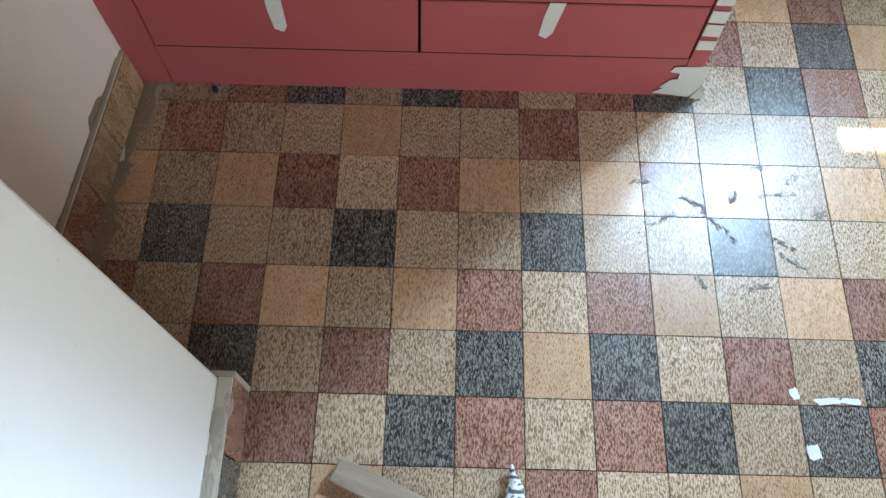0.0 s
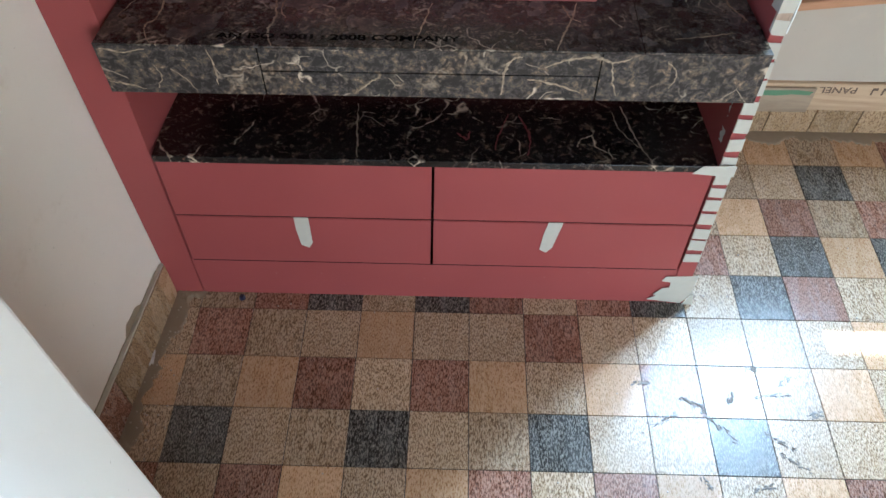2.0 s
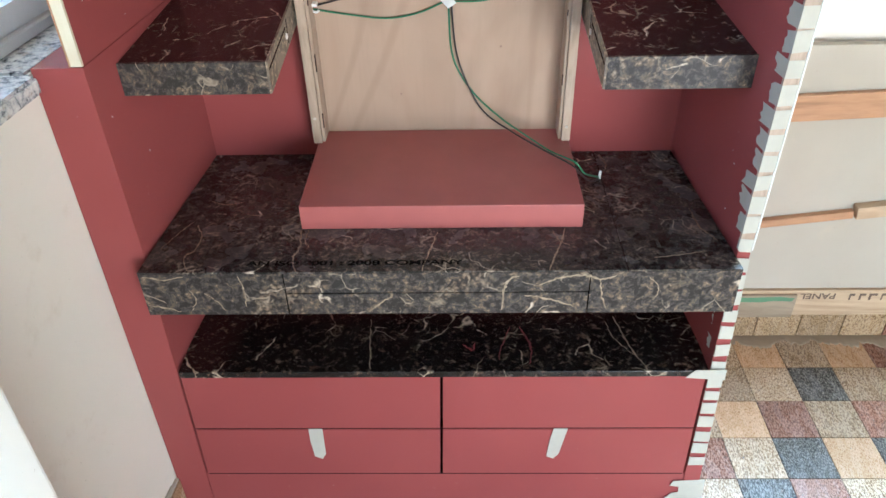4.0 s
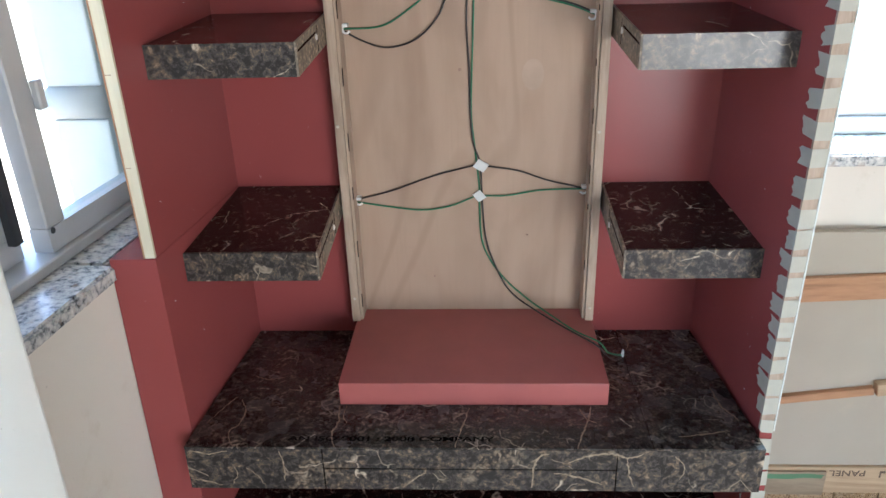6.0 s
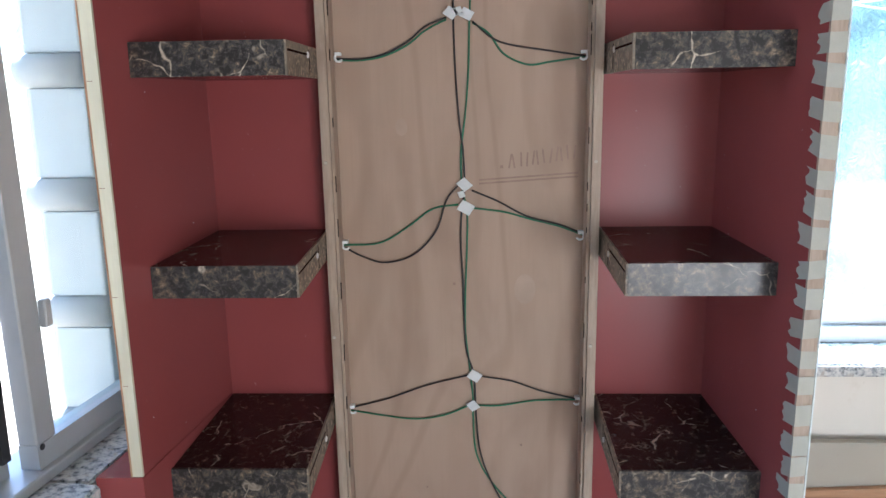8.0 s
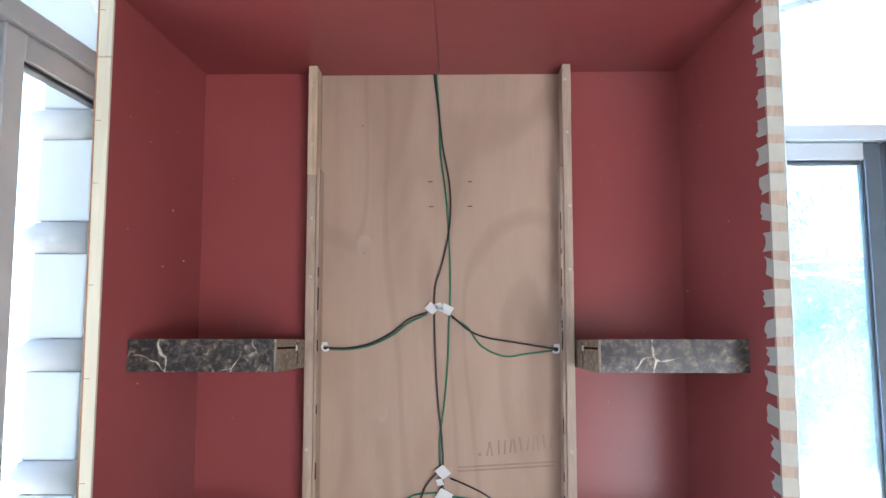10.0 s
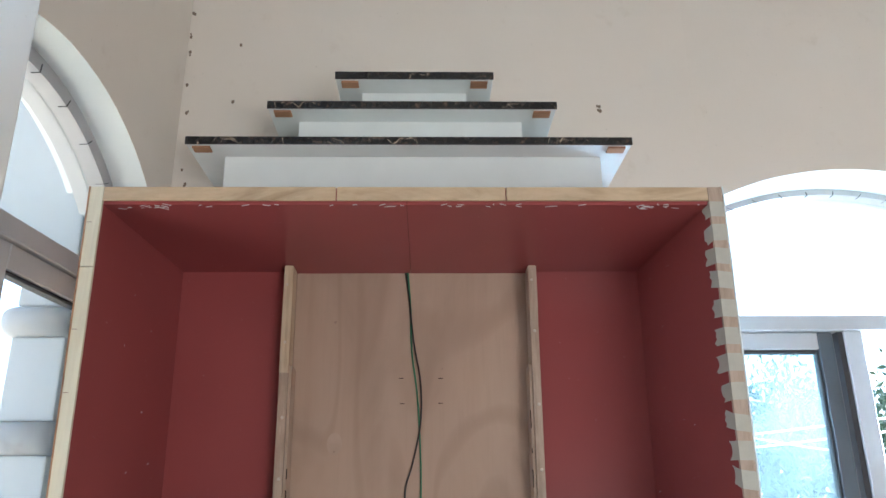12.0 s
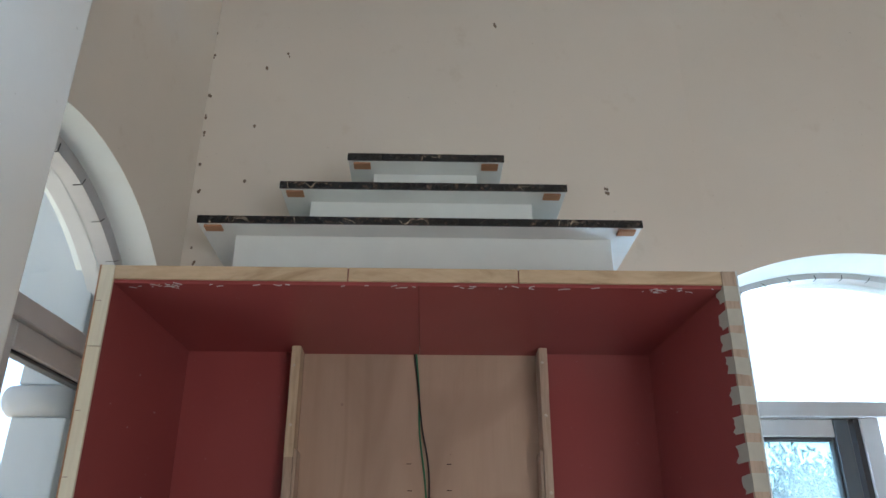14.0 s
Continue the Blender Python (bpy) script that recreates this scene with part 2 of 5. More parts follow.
MORTAR = m_plaster("cement_mortar", (0.42, 0.37, 0.31), (0.33, 0.28, 0.23), (0.62, 0.58, 0.52), 0.6)
STAIN = m_plaster("stained_plaster", (0.30, 0.25, 0.18), (0.20, 0.16, 0.10), (0.62, 0.58, 0.5), 0.6)
LIP = m_plaster("rough_plaster_lip", (0.58, 0.54, 0.47), (0.42, 0.37, 0.29), (0.30, 0.23, 0.15), 0.7)
SCREED = m_plaster("thin_cement_film", (0.30, 0.235, 0.165), (0.21, 0.16, 0.105), (0.45, 0.4, 0.33), 0.5)
GROUT = m_plain("dark_grout", (0.045, 0.036, 0.03), 0.8)
PINE = m_wood("pine_timber", (0.53, 0.40, 0.26), (0.35, 0.245, 0.145), (0.25, 1, 1))
PINE_UP = m_wood("pine_timber_upright", (0.56, 0.45, 0.31), (0.36, 0.26, 0.17), (1, 1, 0.15))
CREAM_EDGE = m_wood("cream_edge_strip", (0.66, 0.61, 0.47), (0.56, 0.50, 0.37), (1, 1, 0.08), 0.5, 30.0, 0.5)
POST = m_wood("post_timber", (0.44, 0.34, 0.26), (0.27, 0.195, 0.145), (1, 1, 0.12), 0.65, 40.0, 1.0)
PLY = m_plywood()
FILLER = m_plain("pale_wood_filler", (0.56, 0.49, 0.41), 0.7)
PLUG = m_plain("veneer_plug", (0.425, 0.305, 0.228), 0.65)
BATTEN = m_wood("batten_timber", (0.40, 0.22, 0.12), (0.25, 0.13, 0.07), (0.15, 1, 1))
PLANK = m_wood("plank_timber", (0.46, 0.34, 0.22), (0.30, 0.20, 0.12), (0.15, 1, 1))
TAPE = m_plain("masking_tape", (0.45, 0.435, 0.375), 0.75, 0.0, 0.92, 60.0, 0.3)
# white laminate; its slight green is daylight's cast, put into the colour
WHITE_BOARD = m_plain("white_board", (0.75, 0.79, 0.77), 0.35, 0.0, 0.93, 12.0)
PANEL = m_plaster("cream_panel", (0.43, 0.39, 0.325), (0.37, 0.33, 0.27), (0.5, 0.4, 0.3), 0.3)
ALU = m_plain("grey_aluminium", (0.45, 0.455, 0.46), 0.38, 0.1, 0.94, 20.0, 0.0)
# darker copy of the aluminium: the backlit meeting stile's shade is in its colour
ALU_SHADE = m_plain("shaded_grey_aluminium", (0.09, 0.11, 0.13), 0.35, 0.2, 0.9, 20.0, 0.0)
ALU_DARK = m_plain("dark_rubber_seal", (0.03, 0.03, 0.033), 0.6)
GLASS = m_glass("clear_glass", 0.01, 0.03, (0.93, 0.97, 0.97))
GLASS_DUSTY = m_glass("dusty_glass", 0.04, 0.15, (0.70, 0.88, 0.92))
GRANITE = m_granite()
GREEN = m_plain("green_cable_sheath", (0.02, 0.16, 0.075), 0.4)
BLACK = m_plain("black_cable_sheath", (0.02, 0.014, 0.014), 0.4)
PLASTIC = m_plain("white_plastic", (0.80, 0.80, 0.79), 0.4)
INK = Mat("black_ink", (0.004, 0.004, 0.004), 0.95, spec=0.0).m
GAP = Mat("dark_gap", (0.02, 0.008, 0.008), 0.95, spec=0.0).m
INK_SOFT = m_plain("faded_ink", (0.325, 0.215, 0.16), 0.7, 0.0, 0.8, 60.0)
INK_PRINT = m_plain("worn_dark_print", (0.16, 0.11, 0.075), 0.75, 0.0, 0.5, 90.0)
PLANK_GREY = m_wood("weathered_plank", (0.30, 0.235, 0.165), (0.19, 0.145, 0.10), (0.15, 1, 1))
HOLE = m_plain("bare_plaster_hole", (0.25, 0.19, 0.14), 0.9, 0.0, 0.6, 150.0)
GREEN_PAINT = m_plain("green_paint", (0.10, 0.22, 0.12), 0.7)
SMEAR = m_plain("dried_glue_smear", (0.17, 0.135, 0.105), 0.55, 0.0, 0.6, 80.0)
PAPER = m_plain("white_paper", (0.66, 0.66, 0.65), 0.8, 0.0, 0.85, 60.0)


def m_printed():
    a = Mat("printed_paper", (0.66, 0.66, 0.65), 0.7)
    a.color(a.ramp(a.noise(a.coords((1, 2.5, 1)), 70.0, 3.0), [(0.50, (0.68, 0.68, 0.67)), (0.54, (0.08, 0.08, 0.09))]))
    return a.m


PRINTED = m_printed()
BLUE = m_plain("blue_plastic", (0.012, 0.014, 0.04), 0.4)
FACADE = m_plaster("white_facade", (0.47, 0.50, 0.51), (0.41, 0.44, 0.45), (0.5, 0.49, 0.47), 0.3)
# the pipe's grey; on the white mouldings it puts in their form shading
BAND = m_plaster("grey_pipe_shaded_moulding", (0.44, 0.455, 0.46), (0.35, 0.365, 0.37), (0.15, 0.15, 0.15), 0.6)
SOIL = m_plaster("bare_ground", (0.34, 0.28, 0.21), (0.25, 0.20, 0.14))
LEAF = m_plain("leaf", (0.07, 0.13, 0.07), 0.55, 0.0, 0.5, 3.0, 0.0)
BARK = m_plain("bark", (0.16, 0.13, 0.10), 0.8)
TILE = {
    "b": m_tile("buff_tile", ((0.155, 0.102, 0.060), (0.375, 0.258, 0.158), (0.54, 0.41, 0.285))),
    "o": m_tile("ochre_tile", ((0.25, 0.140, 0.066), (0.44, 0.268, 0.145), (0.52, 0.345, 0.215)), 0.15),
    "r": m_tile("red_tile", ((0.080, 0.036, 0.022), (0.235, 0.108, 0.070), (0.38, 0.225, 0.165)), 0.4),
    "d": m_tile("dark_tile", ((0.024, 0.021, 0.018), (0.085, 0.077, 0.067), (0.24, 0.22, 0.19)), 0.70),
}

# ---- mesh helpers ----
PLACE = {}


def thing(name, at, label, category, group="", kind=""):
    ob = new(name)
    ob.location = at
    ob.empty_display_size = 0.05
    PLACE[ob.name] = Vector(at)
    return tagged(ob, label, category, group, kind)


def finish(bm, name, material, smooth=False):
    me = bpy.data.meshes.new(name)
    bmesh.ops.recalc_face_normals(bm, faces=bm.faces)
    bm.to_mesh(me)
    bm.free()
    me.materials.append(material)
    if smooth:
        for p in me.polygons:
            p.use_smooth = True
    return me


def part(name, bm, material, parent, label="", smooth=False):
    ob = new(name, finish(bm, name, material, smooth))
    ob.parent = parent
    ob.matrix_parent_inverse = Matrix.Translation(-PLACE[parent.name])
    PLACE[ob.name] = Vector((0, 0, 0))
    return tagged(ob, label)


def solid(name, bm, material, label, category, group="", kind="", smooth=False):
    ob = new(name, finish(bm, name, material, smooth))
    PLACE[ob.name] = Vector((0, 0, 0))
    return tagged(ob, label, category, group, kind)


def box(bm, x0, x1, y0, y1, z0, z1, r=0.0, m=None):
    made = bmesh.ops.create_cube(bm, size=1.0)["verts"]
    c, s = ((x0 + x1) / 2, (y0 + y1) / 2, (z0 + z1) / 2), (x1 - x0, y1 - y0, z1 - z0)
    for v in made:
        v.co = Vector(c[i] + v.co[i] * s[i] for i in range(3))
    if r:
        edges = list({e for v in made for e in v.link_edges})
        made = bmesh.ops.bevel(bm, geom=edges, offset=r, segments=2, affect="EDGES", profile=0.6)["verts"]
    if m is not None:
        bmesh.ops.transform(bm, matrix=m, verts=list({v for v in bm.verts} if r == 0 and len(bm.verts) == 8 else made))
    return bm


def boxes(*all_bounds, r=0.0):
    bm = bmesh.new()
    for b in all_bounds:
        box(bm, *b, r=r)
    return bm


def smooth_line(points, steps=6):
    """A curve through the points."""
    p = [Vector(q) for q in points]
    p = [2 * p[0] - p[1]] + p + [2 * p[-1] - p[-2]]
    out = []
    for i in range(1, len(p) - 2):
        a, b, c, d = p[i - 1:i + 3]
        for k in range(steps):
            t = k / steps
            out.append(0.5 * (2 * b + (c - a) * t + (2 * a - 5 * b + 4 * c - d) * t * t + (3 * b - a - 3 * c + d) * t ** 3))
    return out + [p[-2]]


def tube(bm, line, radius, sides=8, ends=None):
    rings = []
    for i, p in enumerate(line):
        way = (line[min(i + 1, len(line) - 1)] - line[max(i - 1, 0)]).normalized()
        ref = Vector((0, 1, 0)) if abs(way.y) < 0.9 else Vector((1, 0, 0))
        u = way.cross(ref).normalized()
        w = way.cross(u)
        r = radius if ends is None else radius + (ends - radius) * i / (len(line) - 1)
        rings.append([bm.verts.new(p + r * (math.cos(2 * math.pi * k / sides) * u + math.sin(2 * math.pi * k / sides) * w)) for k in range(sides)])
    for a, b in zip(rings, rings[1:]):
        for k in range(sides):
            bm.faces.new((a[k], a[(k + 1) % sides], b[(k + 1) % sides], b[k]))
    bm.faces.new(rings[0])
    bm.faces.new(rings[-1][::-1])
    return bm


def prism(bm, outline, y0, y1, to=None):
    """A polygon in (u, z), pushed from y0 to y1; to maps (u, y, z) to the world."""
    to = to or (lambda u, y, z: (u, y, z))
    a = [bm.verts.new(to(u, y0, z)) for u, z in outline]
    b = [bm.verts.new(to(u, y1, z)) for u, z in outline]
    bm.faces.new(a)
    bm.faces.new(b[::-1])
    for i in range(len(a)):
        j = (i + 1) % len(a)
        bm.faces.new((a[i], b[i], b[j], a[j]))
    return bm


def crumple(bm, amount, seed):
    rnd = random.Random(seed)
    for v in bm.verts:
        v.co += Vector((rnd.uniform(-1, 1), rnd.uniform(-1, 1), rnd.uniform(-1, 1))) * amount
    return bm


# ==== the room ====
NORTH, BACK, WEST, EAST, SOUTH, CEIL = 0.48, 0.335, -0.457, 2.6, -3.2, 3.2
SILL, HEAD = 0.88, 1.838
SPLAY = radians(4.86)          # the west wall is not square to the north wall


def arch_line(c, half, spring, radius, n=24):
    """The points of an arch's soffit, over c, from one springing to the other."""
    drop = math.sqrt(radius ** 2 - half ** 2)
    a0 = math.atan2(drop, half)
    return [(c + radius * math.cos(a), spring - drop + radius * math.sin(a)) for a in (a0 + (math.pi - 2 * a0) * k / n for k in range(n + 1))]


def arched_wall(name, lo, hi, c, half, spring, radius, y0, y1, to, material, label):
    bm = bmesh.new()
    prism(bm, [(lo, 0), (c - half, 0), (c - half, CEIL), (lo, CEIL)], y0, y1, to)
    prism(bm, [(c + half, 0), (hi, 0), (hi, CEIL), (c + half, CEIL)], y0, y1, to)
    prism(bm, [(c - half, 0), (c + half, 0), (c + half, SILL - 0.03), (c - half, SILL - 0.03)], y0, y1, to)
    line = arch_line(c, half, spring, radius)
    for (ua, za), (ub, zb) in zip(line, line[1:]):
        prism(bm, [(ua, za), (ub, zb), (ub, CEIL), (ua, CEIL)], y0, y1, to)
    bmesh.ops.remove_doubles(bm, verts=bm.verts, dist=0.0002)
    # white paint inside the opening
    o, e = Vector(to(0, 0, 0)), Vector(to(1, 0, 0)) - Vector(to(0, 0, 0))
    near = Vector(to(0, 1, 0)) - o
    bm.normal_update()
    for f in bm.faces:
        p = f.calc_center_median()
        u = (p - o).dot(e)
        on_jamb = abs(abs(u - c) - half) < 0.002 and SILL - 0.03 < p.z < spring + 0.001
        on_arch = any(abs(u - (a[0] + b[0]) / 2) < 0.002 and abs(p.z - (a[1] + b[1]) / 2) < 0.002 for a, b in zip(line, line[1:]))
        if (on_jamb or on_arch) and abs(f.normal.dot(near)) < 0.3:
            f.material_index = 1
    ob = solid(name, bm, material, label, "wall", kind="structure")
    ob.data.materials.append(REVEAL)
    return ob


def north(u, y, z):
    return (u, NORTH + y, z)


def west(u, y, z):
    return (WEST + u * math.sin(SPLAY) - y * math.cos(SPLAY), u * math.cos(SPLAY) + y * math.sin(SPLAY), z)


WN = dict(c=0.985, half=0.325, spring=2.122, radius=0.68)      # north window
WW = dict(c=-0.04, half=0.37, spring=1.95, radius=0.43)        # west window
arched_wall("wall_north", 0.6551, EAST + 0.2, y0=0.0, y1=0.2, to=north, material=WALL, label="cream painted plaster wall with an arched window", **WN)


def back_wall(x):
    """The y of the wall behind the cabinet, which is a little out of square."""
    return BACK + 0.118 * (x + 0.43)


bm = bmesh.new()
prism(bm, [(-0.6, 0.0), (0.655, 0.0), (0.655, CEIL), (-0.6, CEIL)], 0.0, 1.0, lambda u, y, z: (u, back_wall(u) if y < 0.5 else NORTH + 0.2, z))
solid("wall_north_pier", bm, WALL, "cream painted plaster wall behind the cabinet", "wall", kind="structure")
arched_wall("wall_west", -0.75, BACK + 0.05, y0=0.0, y1=0.15, to=west, material=WALL, label="cream painted plaster wall with an arched window", **WW)
solid("wall_west_pier", boxes((-1.3, -0.222, SOUTH, -0.535, 0.0, CEIL), r=0.004), WALL_WHITE, "white painted plaster pier beside the window recess", "wall", kind="structure")
solid("wall_east", boxes((EAST, EAST + 0.2, SOUTH - 0.2, NORTH, 0, CEIL)), WALL, "cream painted plaster wall", "wall", kind="structure")
# unseen opening, its width and low head chosen to suit the fill lamp
solid("wall_south", boxes((-1.3, 0.45, SOUTH - 0.2, SOUTH, 0, CEIL), (2.25, EAST, SOUTH - 0.2, SOUTH, 0, CEIL), (0.45, 2.25, SOUTH - 0.2, SOUTH, 1.32, CEIL)), WALL, "cream painted wall with an unseen low opening widened for light", "wall", kind="structure")
solid("ceiling", boxes((-1.3, EAST + 0.2, SOUTH - 0.2, NORTH + 0.2, CEIL, CEIL + 0.15)), WALL_WHITE, "white painted flat ceiling", "ceiling", kind="structure")


def make_window(name, to, c, half, spring, radius, posts, panes, label, deep, glass, w=0.05, meeting=None, base=0.029, low=0.045, rack=0.0, seal=0.004):
    """An aluminium window with a transom and an arched light above."""
    win = thing(name, to(c, 0.10, SILL), label, "window", kind="structure")
    lo, hi = c - half, c + half

    def hung(u, y, z):
        """The sashes hang a little out of plumb."""
        return to(u - rack * (z - SILL - 0.05), y, z)

    def bar(kind, u0, u1, z0, z1, y0, y1, mat=ALU, parent=win, text=""):
        bm = prism(bmesh.new(), [(u0, z0), (u1, z0), (u1, z1), (u0, z1)], y0, y1, to if parent is win else hung)
        bmesh.ops.bevel(bm, geom=list(bm.edges), offset=0.002, segments=1, affect="EDGES")
        return part(kind, bm, mat, parent, text)

    bar("sill_rail", lo, hi, SILL - 0.005, SILL + base - 0.001, deep - 0.002, deep + 0.085)
    bar("transom", lo, hi, HEAD + 0.032, HEAD + 0.066, deep, deep + 0.08)
    bar("jamb", lo, lo + 0.03, SILL + base - 0.0005, spring, deep + 0.003, deep + 0.08)
    bar("jamb", hi - 0.03, hi, SILL + base - 0.0005, spring, deep + 0.003, deep + 0.08)
    for u0, u1 in posts:
        bar("post", u0, u1, SILL + base, HEAD + 0.0315, deep + 0.002, deep + 0.078)
    # bent profile of the arched light, with the saw cuts of the bending
    outer, inner = arch_line(c, half, spring, radius, 30), arch_line(c, half - 0.035, spring, radius - 0.035, 30)
    ring = bmesh.new()
    for k in range(30):
        prism(ring, [outer[k], outer[k + 1], inner[k + 1], inner[k]], deep, deep + 0.06, to)
    part("arched_frame", ring, ALU, win)
    cuts = bmesh.new()
    for k in range(2, 29, 3):
        (ua, za), (ub, zb) = inner[k], outer[k]
        d = 0.001
        prism(cuts, [(ua - d, za - 0.001), (ua + d, za - 0.001), (ub + d - (ub - ua) * 0.4, zb - (zb - za) * 0.4), (ub - d - (ub - ua) * 0.4, zb - (zb - za) * 0.4)], deep - 0.0008, deep + 0.014, to)
    part("saw_cut", cuts, ALU_DARK, win)
    fan = bmesh.new()
    prism(fan, [(hi - 0.03, HEAD + 0.06)] + [p for p in inner] + [(lo + 0.03, HEAD + 0.06)], deep + 0.028, deep + 0.032, to)
    fan_ob = part("pane", fan, GLASS, win)
    fan_ob.visible_shadow = False
    for u0, u1, y in panes:
        z0, z1 = SILL + base, HEAD + 0.031
        sash = part("sash", prism(bmesh.new(), [(u0, z0), (u1, z0), (u1, z0 + low), (u0, z0 + low)], y, y + 0.028, hung), ALU, win)
        for nm, a0, a1, b0, b1 in (("stile", u0, u0 + w, z0 + low, z1), ("stile", u1 - w, u1, z0 + low, z1), ("rail", u0 + w, u1 - w, z1 - 0.038, z1)):
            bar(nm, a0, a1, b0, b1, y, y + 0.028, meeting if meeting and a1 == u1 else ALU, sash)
        e = seal
        for a0, a1, b0, b1 in ((u0 + w, u0 + w + e, z0 + low, z1 - 0.038), (u1 - w - e, u1 - w, z0 + low, z1 - 0.038), (u0 + w + e, u1 - w - e, z1 - 0.040 - e, z1 - 0.038)):
            bar("seal", a0, a1, b0, b1, y + 0.004, y + 0.024, ALU_DARK, sash)
        g = part("pane", prism(bmesh.new(), [(u0 + w, z0 + low), (u1 - w, z0 + low), (u1 - w, z1 - 0.038), (u0 + w, z1 - 0.038)], y + 0.012, y + 0.016, hung), glass, sash)
        g.visible_shadow = False
    return win


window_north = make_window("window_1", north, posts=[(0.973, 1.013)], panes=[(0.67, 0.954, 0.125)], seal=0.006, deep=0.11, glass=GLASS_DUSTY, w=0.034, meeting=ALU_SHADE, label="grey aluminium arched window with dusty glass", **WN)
window_west = make_window("window_2", west, posts=[], panes=[(-0.01, 0.332, 0.070), (-0.38, -0.03, 0.100)], deep=0.062, glass=GLASS, w=0.041, base=0.012, low=0.034, rack=0.026, label="grey aluminium arched sliding window", **WW)

part("seal", prism(bmesh.new(), [(0.961, SILL + 0.03), (0.9728, SILL + 0.03), (0.9728, HEAD + 0.03), (0.961, HEAD + 0.03)], 0.118, 0.150, north), ALU_DARK, window_north, "dark rubber seal")

# small lock on the stile and the roller screw below it
LOCK = bmesh.new()
prism(LOCK, [(0.022, 1.082), (0.037, 1.082), (0.037, 1.120), (0.022, 1.120)], 0.058, 0.0695, west)
bmesh.ops.bevel(LOCK, geom=list(LOCK.edges), offset=0.002, segments=1, affect="EDGES")
part("lock", LOCK, ALU, window_west, "grey sliding window lock")
part("roller_hole", prism(bmesh.new(), [(-0.0005 + 0.0045 * math.cos(k * math.pi / 5), 0.922 + 0.0045 * math.sin(k * math.pi / 5)) for k in range(10)], 0.0688, 0.0705, west), ALU_DARK, window_west)
# dark channel between the two sliding sashes
part("sash_channel", prism(bmesh.new(), [(-0.053, SILL + 0.04), (-0.037, SILL + 0.04), (-0.037, HEAD + 0.03), (-0.053, HEAD + 0.03)], 0.088, 0.0995, west), ALU_DARK, window_west)


def sill_slab(name, outline, y0, y1, to):
    bm = prism(bmesh.new(), outline, y0, y1, to)
    bmesh.ops.bevel(bm, geom=list(bm.edges), offset=0.004, segments=2, affect="EDGES")
    return solid(name, bm, GRANITE, "speckled grey granite window sill slab", "window sill", kind="structure")


sill_slab("window_sill_1", [(0.656, SILL - 0.032), (1.33, SILL - 0.032), (1.33, SILL - 0.006), (0.656, SILL - 0.006)], -0.02, 0.2, north)
sill_slab("window_sill_2", [(-0.41, SILL - 0.03), (-0.004, SILL - 0.03), (-0.004, SILL - 0.006), (-0.41, SILL - 0.006)], -0.012, 0.15, west)
sill_slab("window_sill_3", [(-0.003, SILL - 0.03), (0.33, SILL - 0.03), (0.33, SILL - 0.006), (-0.003, SILL - 0.006)], 0.006, 0.15, west)


# ==== the prayer cabinet ====
CAB = thing("display_cabinet", (0.03, 0.15, 0.0), "tall red laminate niche cabinet with dark marble shelves, unfinished", "cabinet")
FX0, FX1 = -0.40, 0.474          # inner faces of the upper niche
TOP = 1.95



def lerp(a, b, q):
    return a + (b - a) * q


def inner(side, y, z):
    """The inner face of a side of the niche, which narrows to the back and widens a little upwards."""
    q, d = (z - 0.6) / 1.35, y / 0.303
    if side == "l":
        return lerp(lerp(-0.387, -0.402, q), lerp(-0.361, -0.377, q), d)
    return lerp(lerp(0.457, 0.474, q), lerp(0.434, 0.447, q), d)


def outer(side, z):
    if z < 0.6 and side == "r":
        return lerp(0.4985, 0.4765, z / 0.6)
    return lerp(-0.4055, -0.4225, (z - 0.88) / 1.07) if side == "l" else lerp(0.4765, 0.4945, (z - 0.6) / 1.35)


def hexa(bm, f):
    """A six-sided solid whose corners f(i, j, k) gives, each of i, j, k being 0 or 1."""
    v = {(i, j, k): bm.verts.new(f(i, j, k)) for i in (0, 1) for j in (0, 1) for k in (0, 1)}
    for a in ((0, 1, 3, 2), (4, 6, 7, 5), (0, 4, 5, 1), (2, 3, 7, 6), (0, 2, 6, 4), (1, 5, 7, 3)):
        bm.faces.new([v[(n >> 2 & 1, n >> 1 & 1, n & 1)] for n in a])
    return bm


def side_strip(side, y0, y1, z0, z1, a=0.0, b=0.0):
    """A piece of a side's front edge, between its two faces."""
    def f(i, j, k):
        z = (z0, z1)[k]
        near, far = inner(side, 0, z), outer(side, z)
        s = 1 if side == "r" else -1
        return ((near - s * a, far + s * b)[i], (y0, y1)[j], z)
    return hexa(bmesh.new(), f)


def side_panel(side, z0, z1):
    def f(i, j, k):
        y, z = (0.004, 0.31)[j], (z0, z1)[k]
        return ((inner(side, y, z), outer(side, z) + (-0.002 if side == "r" else 0.002))[i], y, z)
    return hexa(bmesh.new(), f)


def outer_skin(side, z0, z1):
    def f(i, j, k):
        y, z = (0.006, 0.31)[j], (z0, z1)[k]
        o = outer(side, z)
        return ((o, o + (-0.0018 if side == "r" else 0.0018))[i], y, z)
    return hexa(bmesh.new(), f)


def shelf_slab(bm, z0, z1, y0, y1, left=None, right=None, gap=0.0004):
    """A slab between the sides; left or right: a square end at that x."""
    m = (z0 + z1) / 2
    pts = []
    for side, x, ys in (("l", left, (y0, y1)), ("r", right, (y1, y0))):
        for y in ys:
            pts.append((x if x is not None else inner(side, max(y, 0.0), m) + (gap if side == "l" else -gap), y))
    prism(bm, pts, z0, z1, lambda u, y, z: (u, z, y))
    return bm


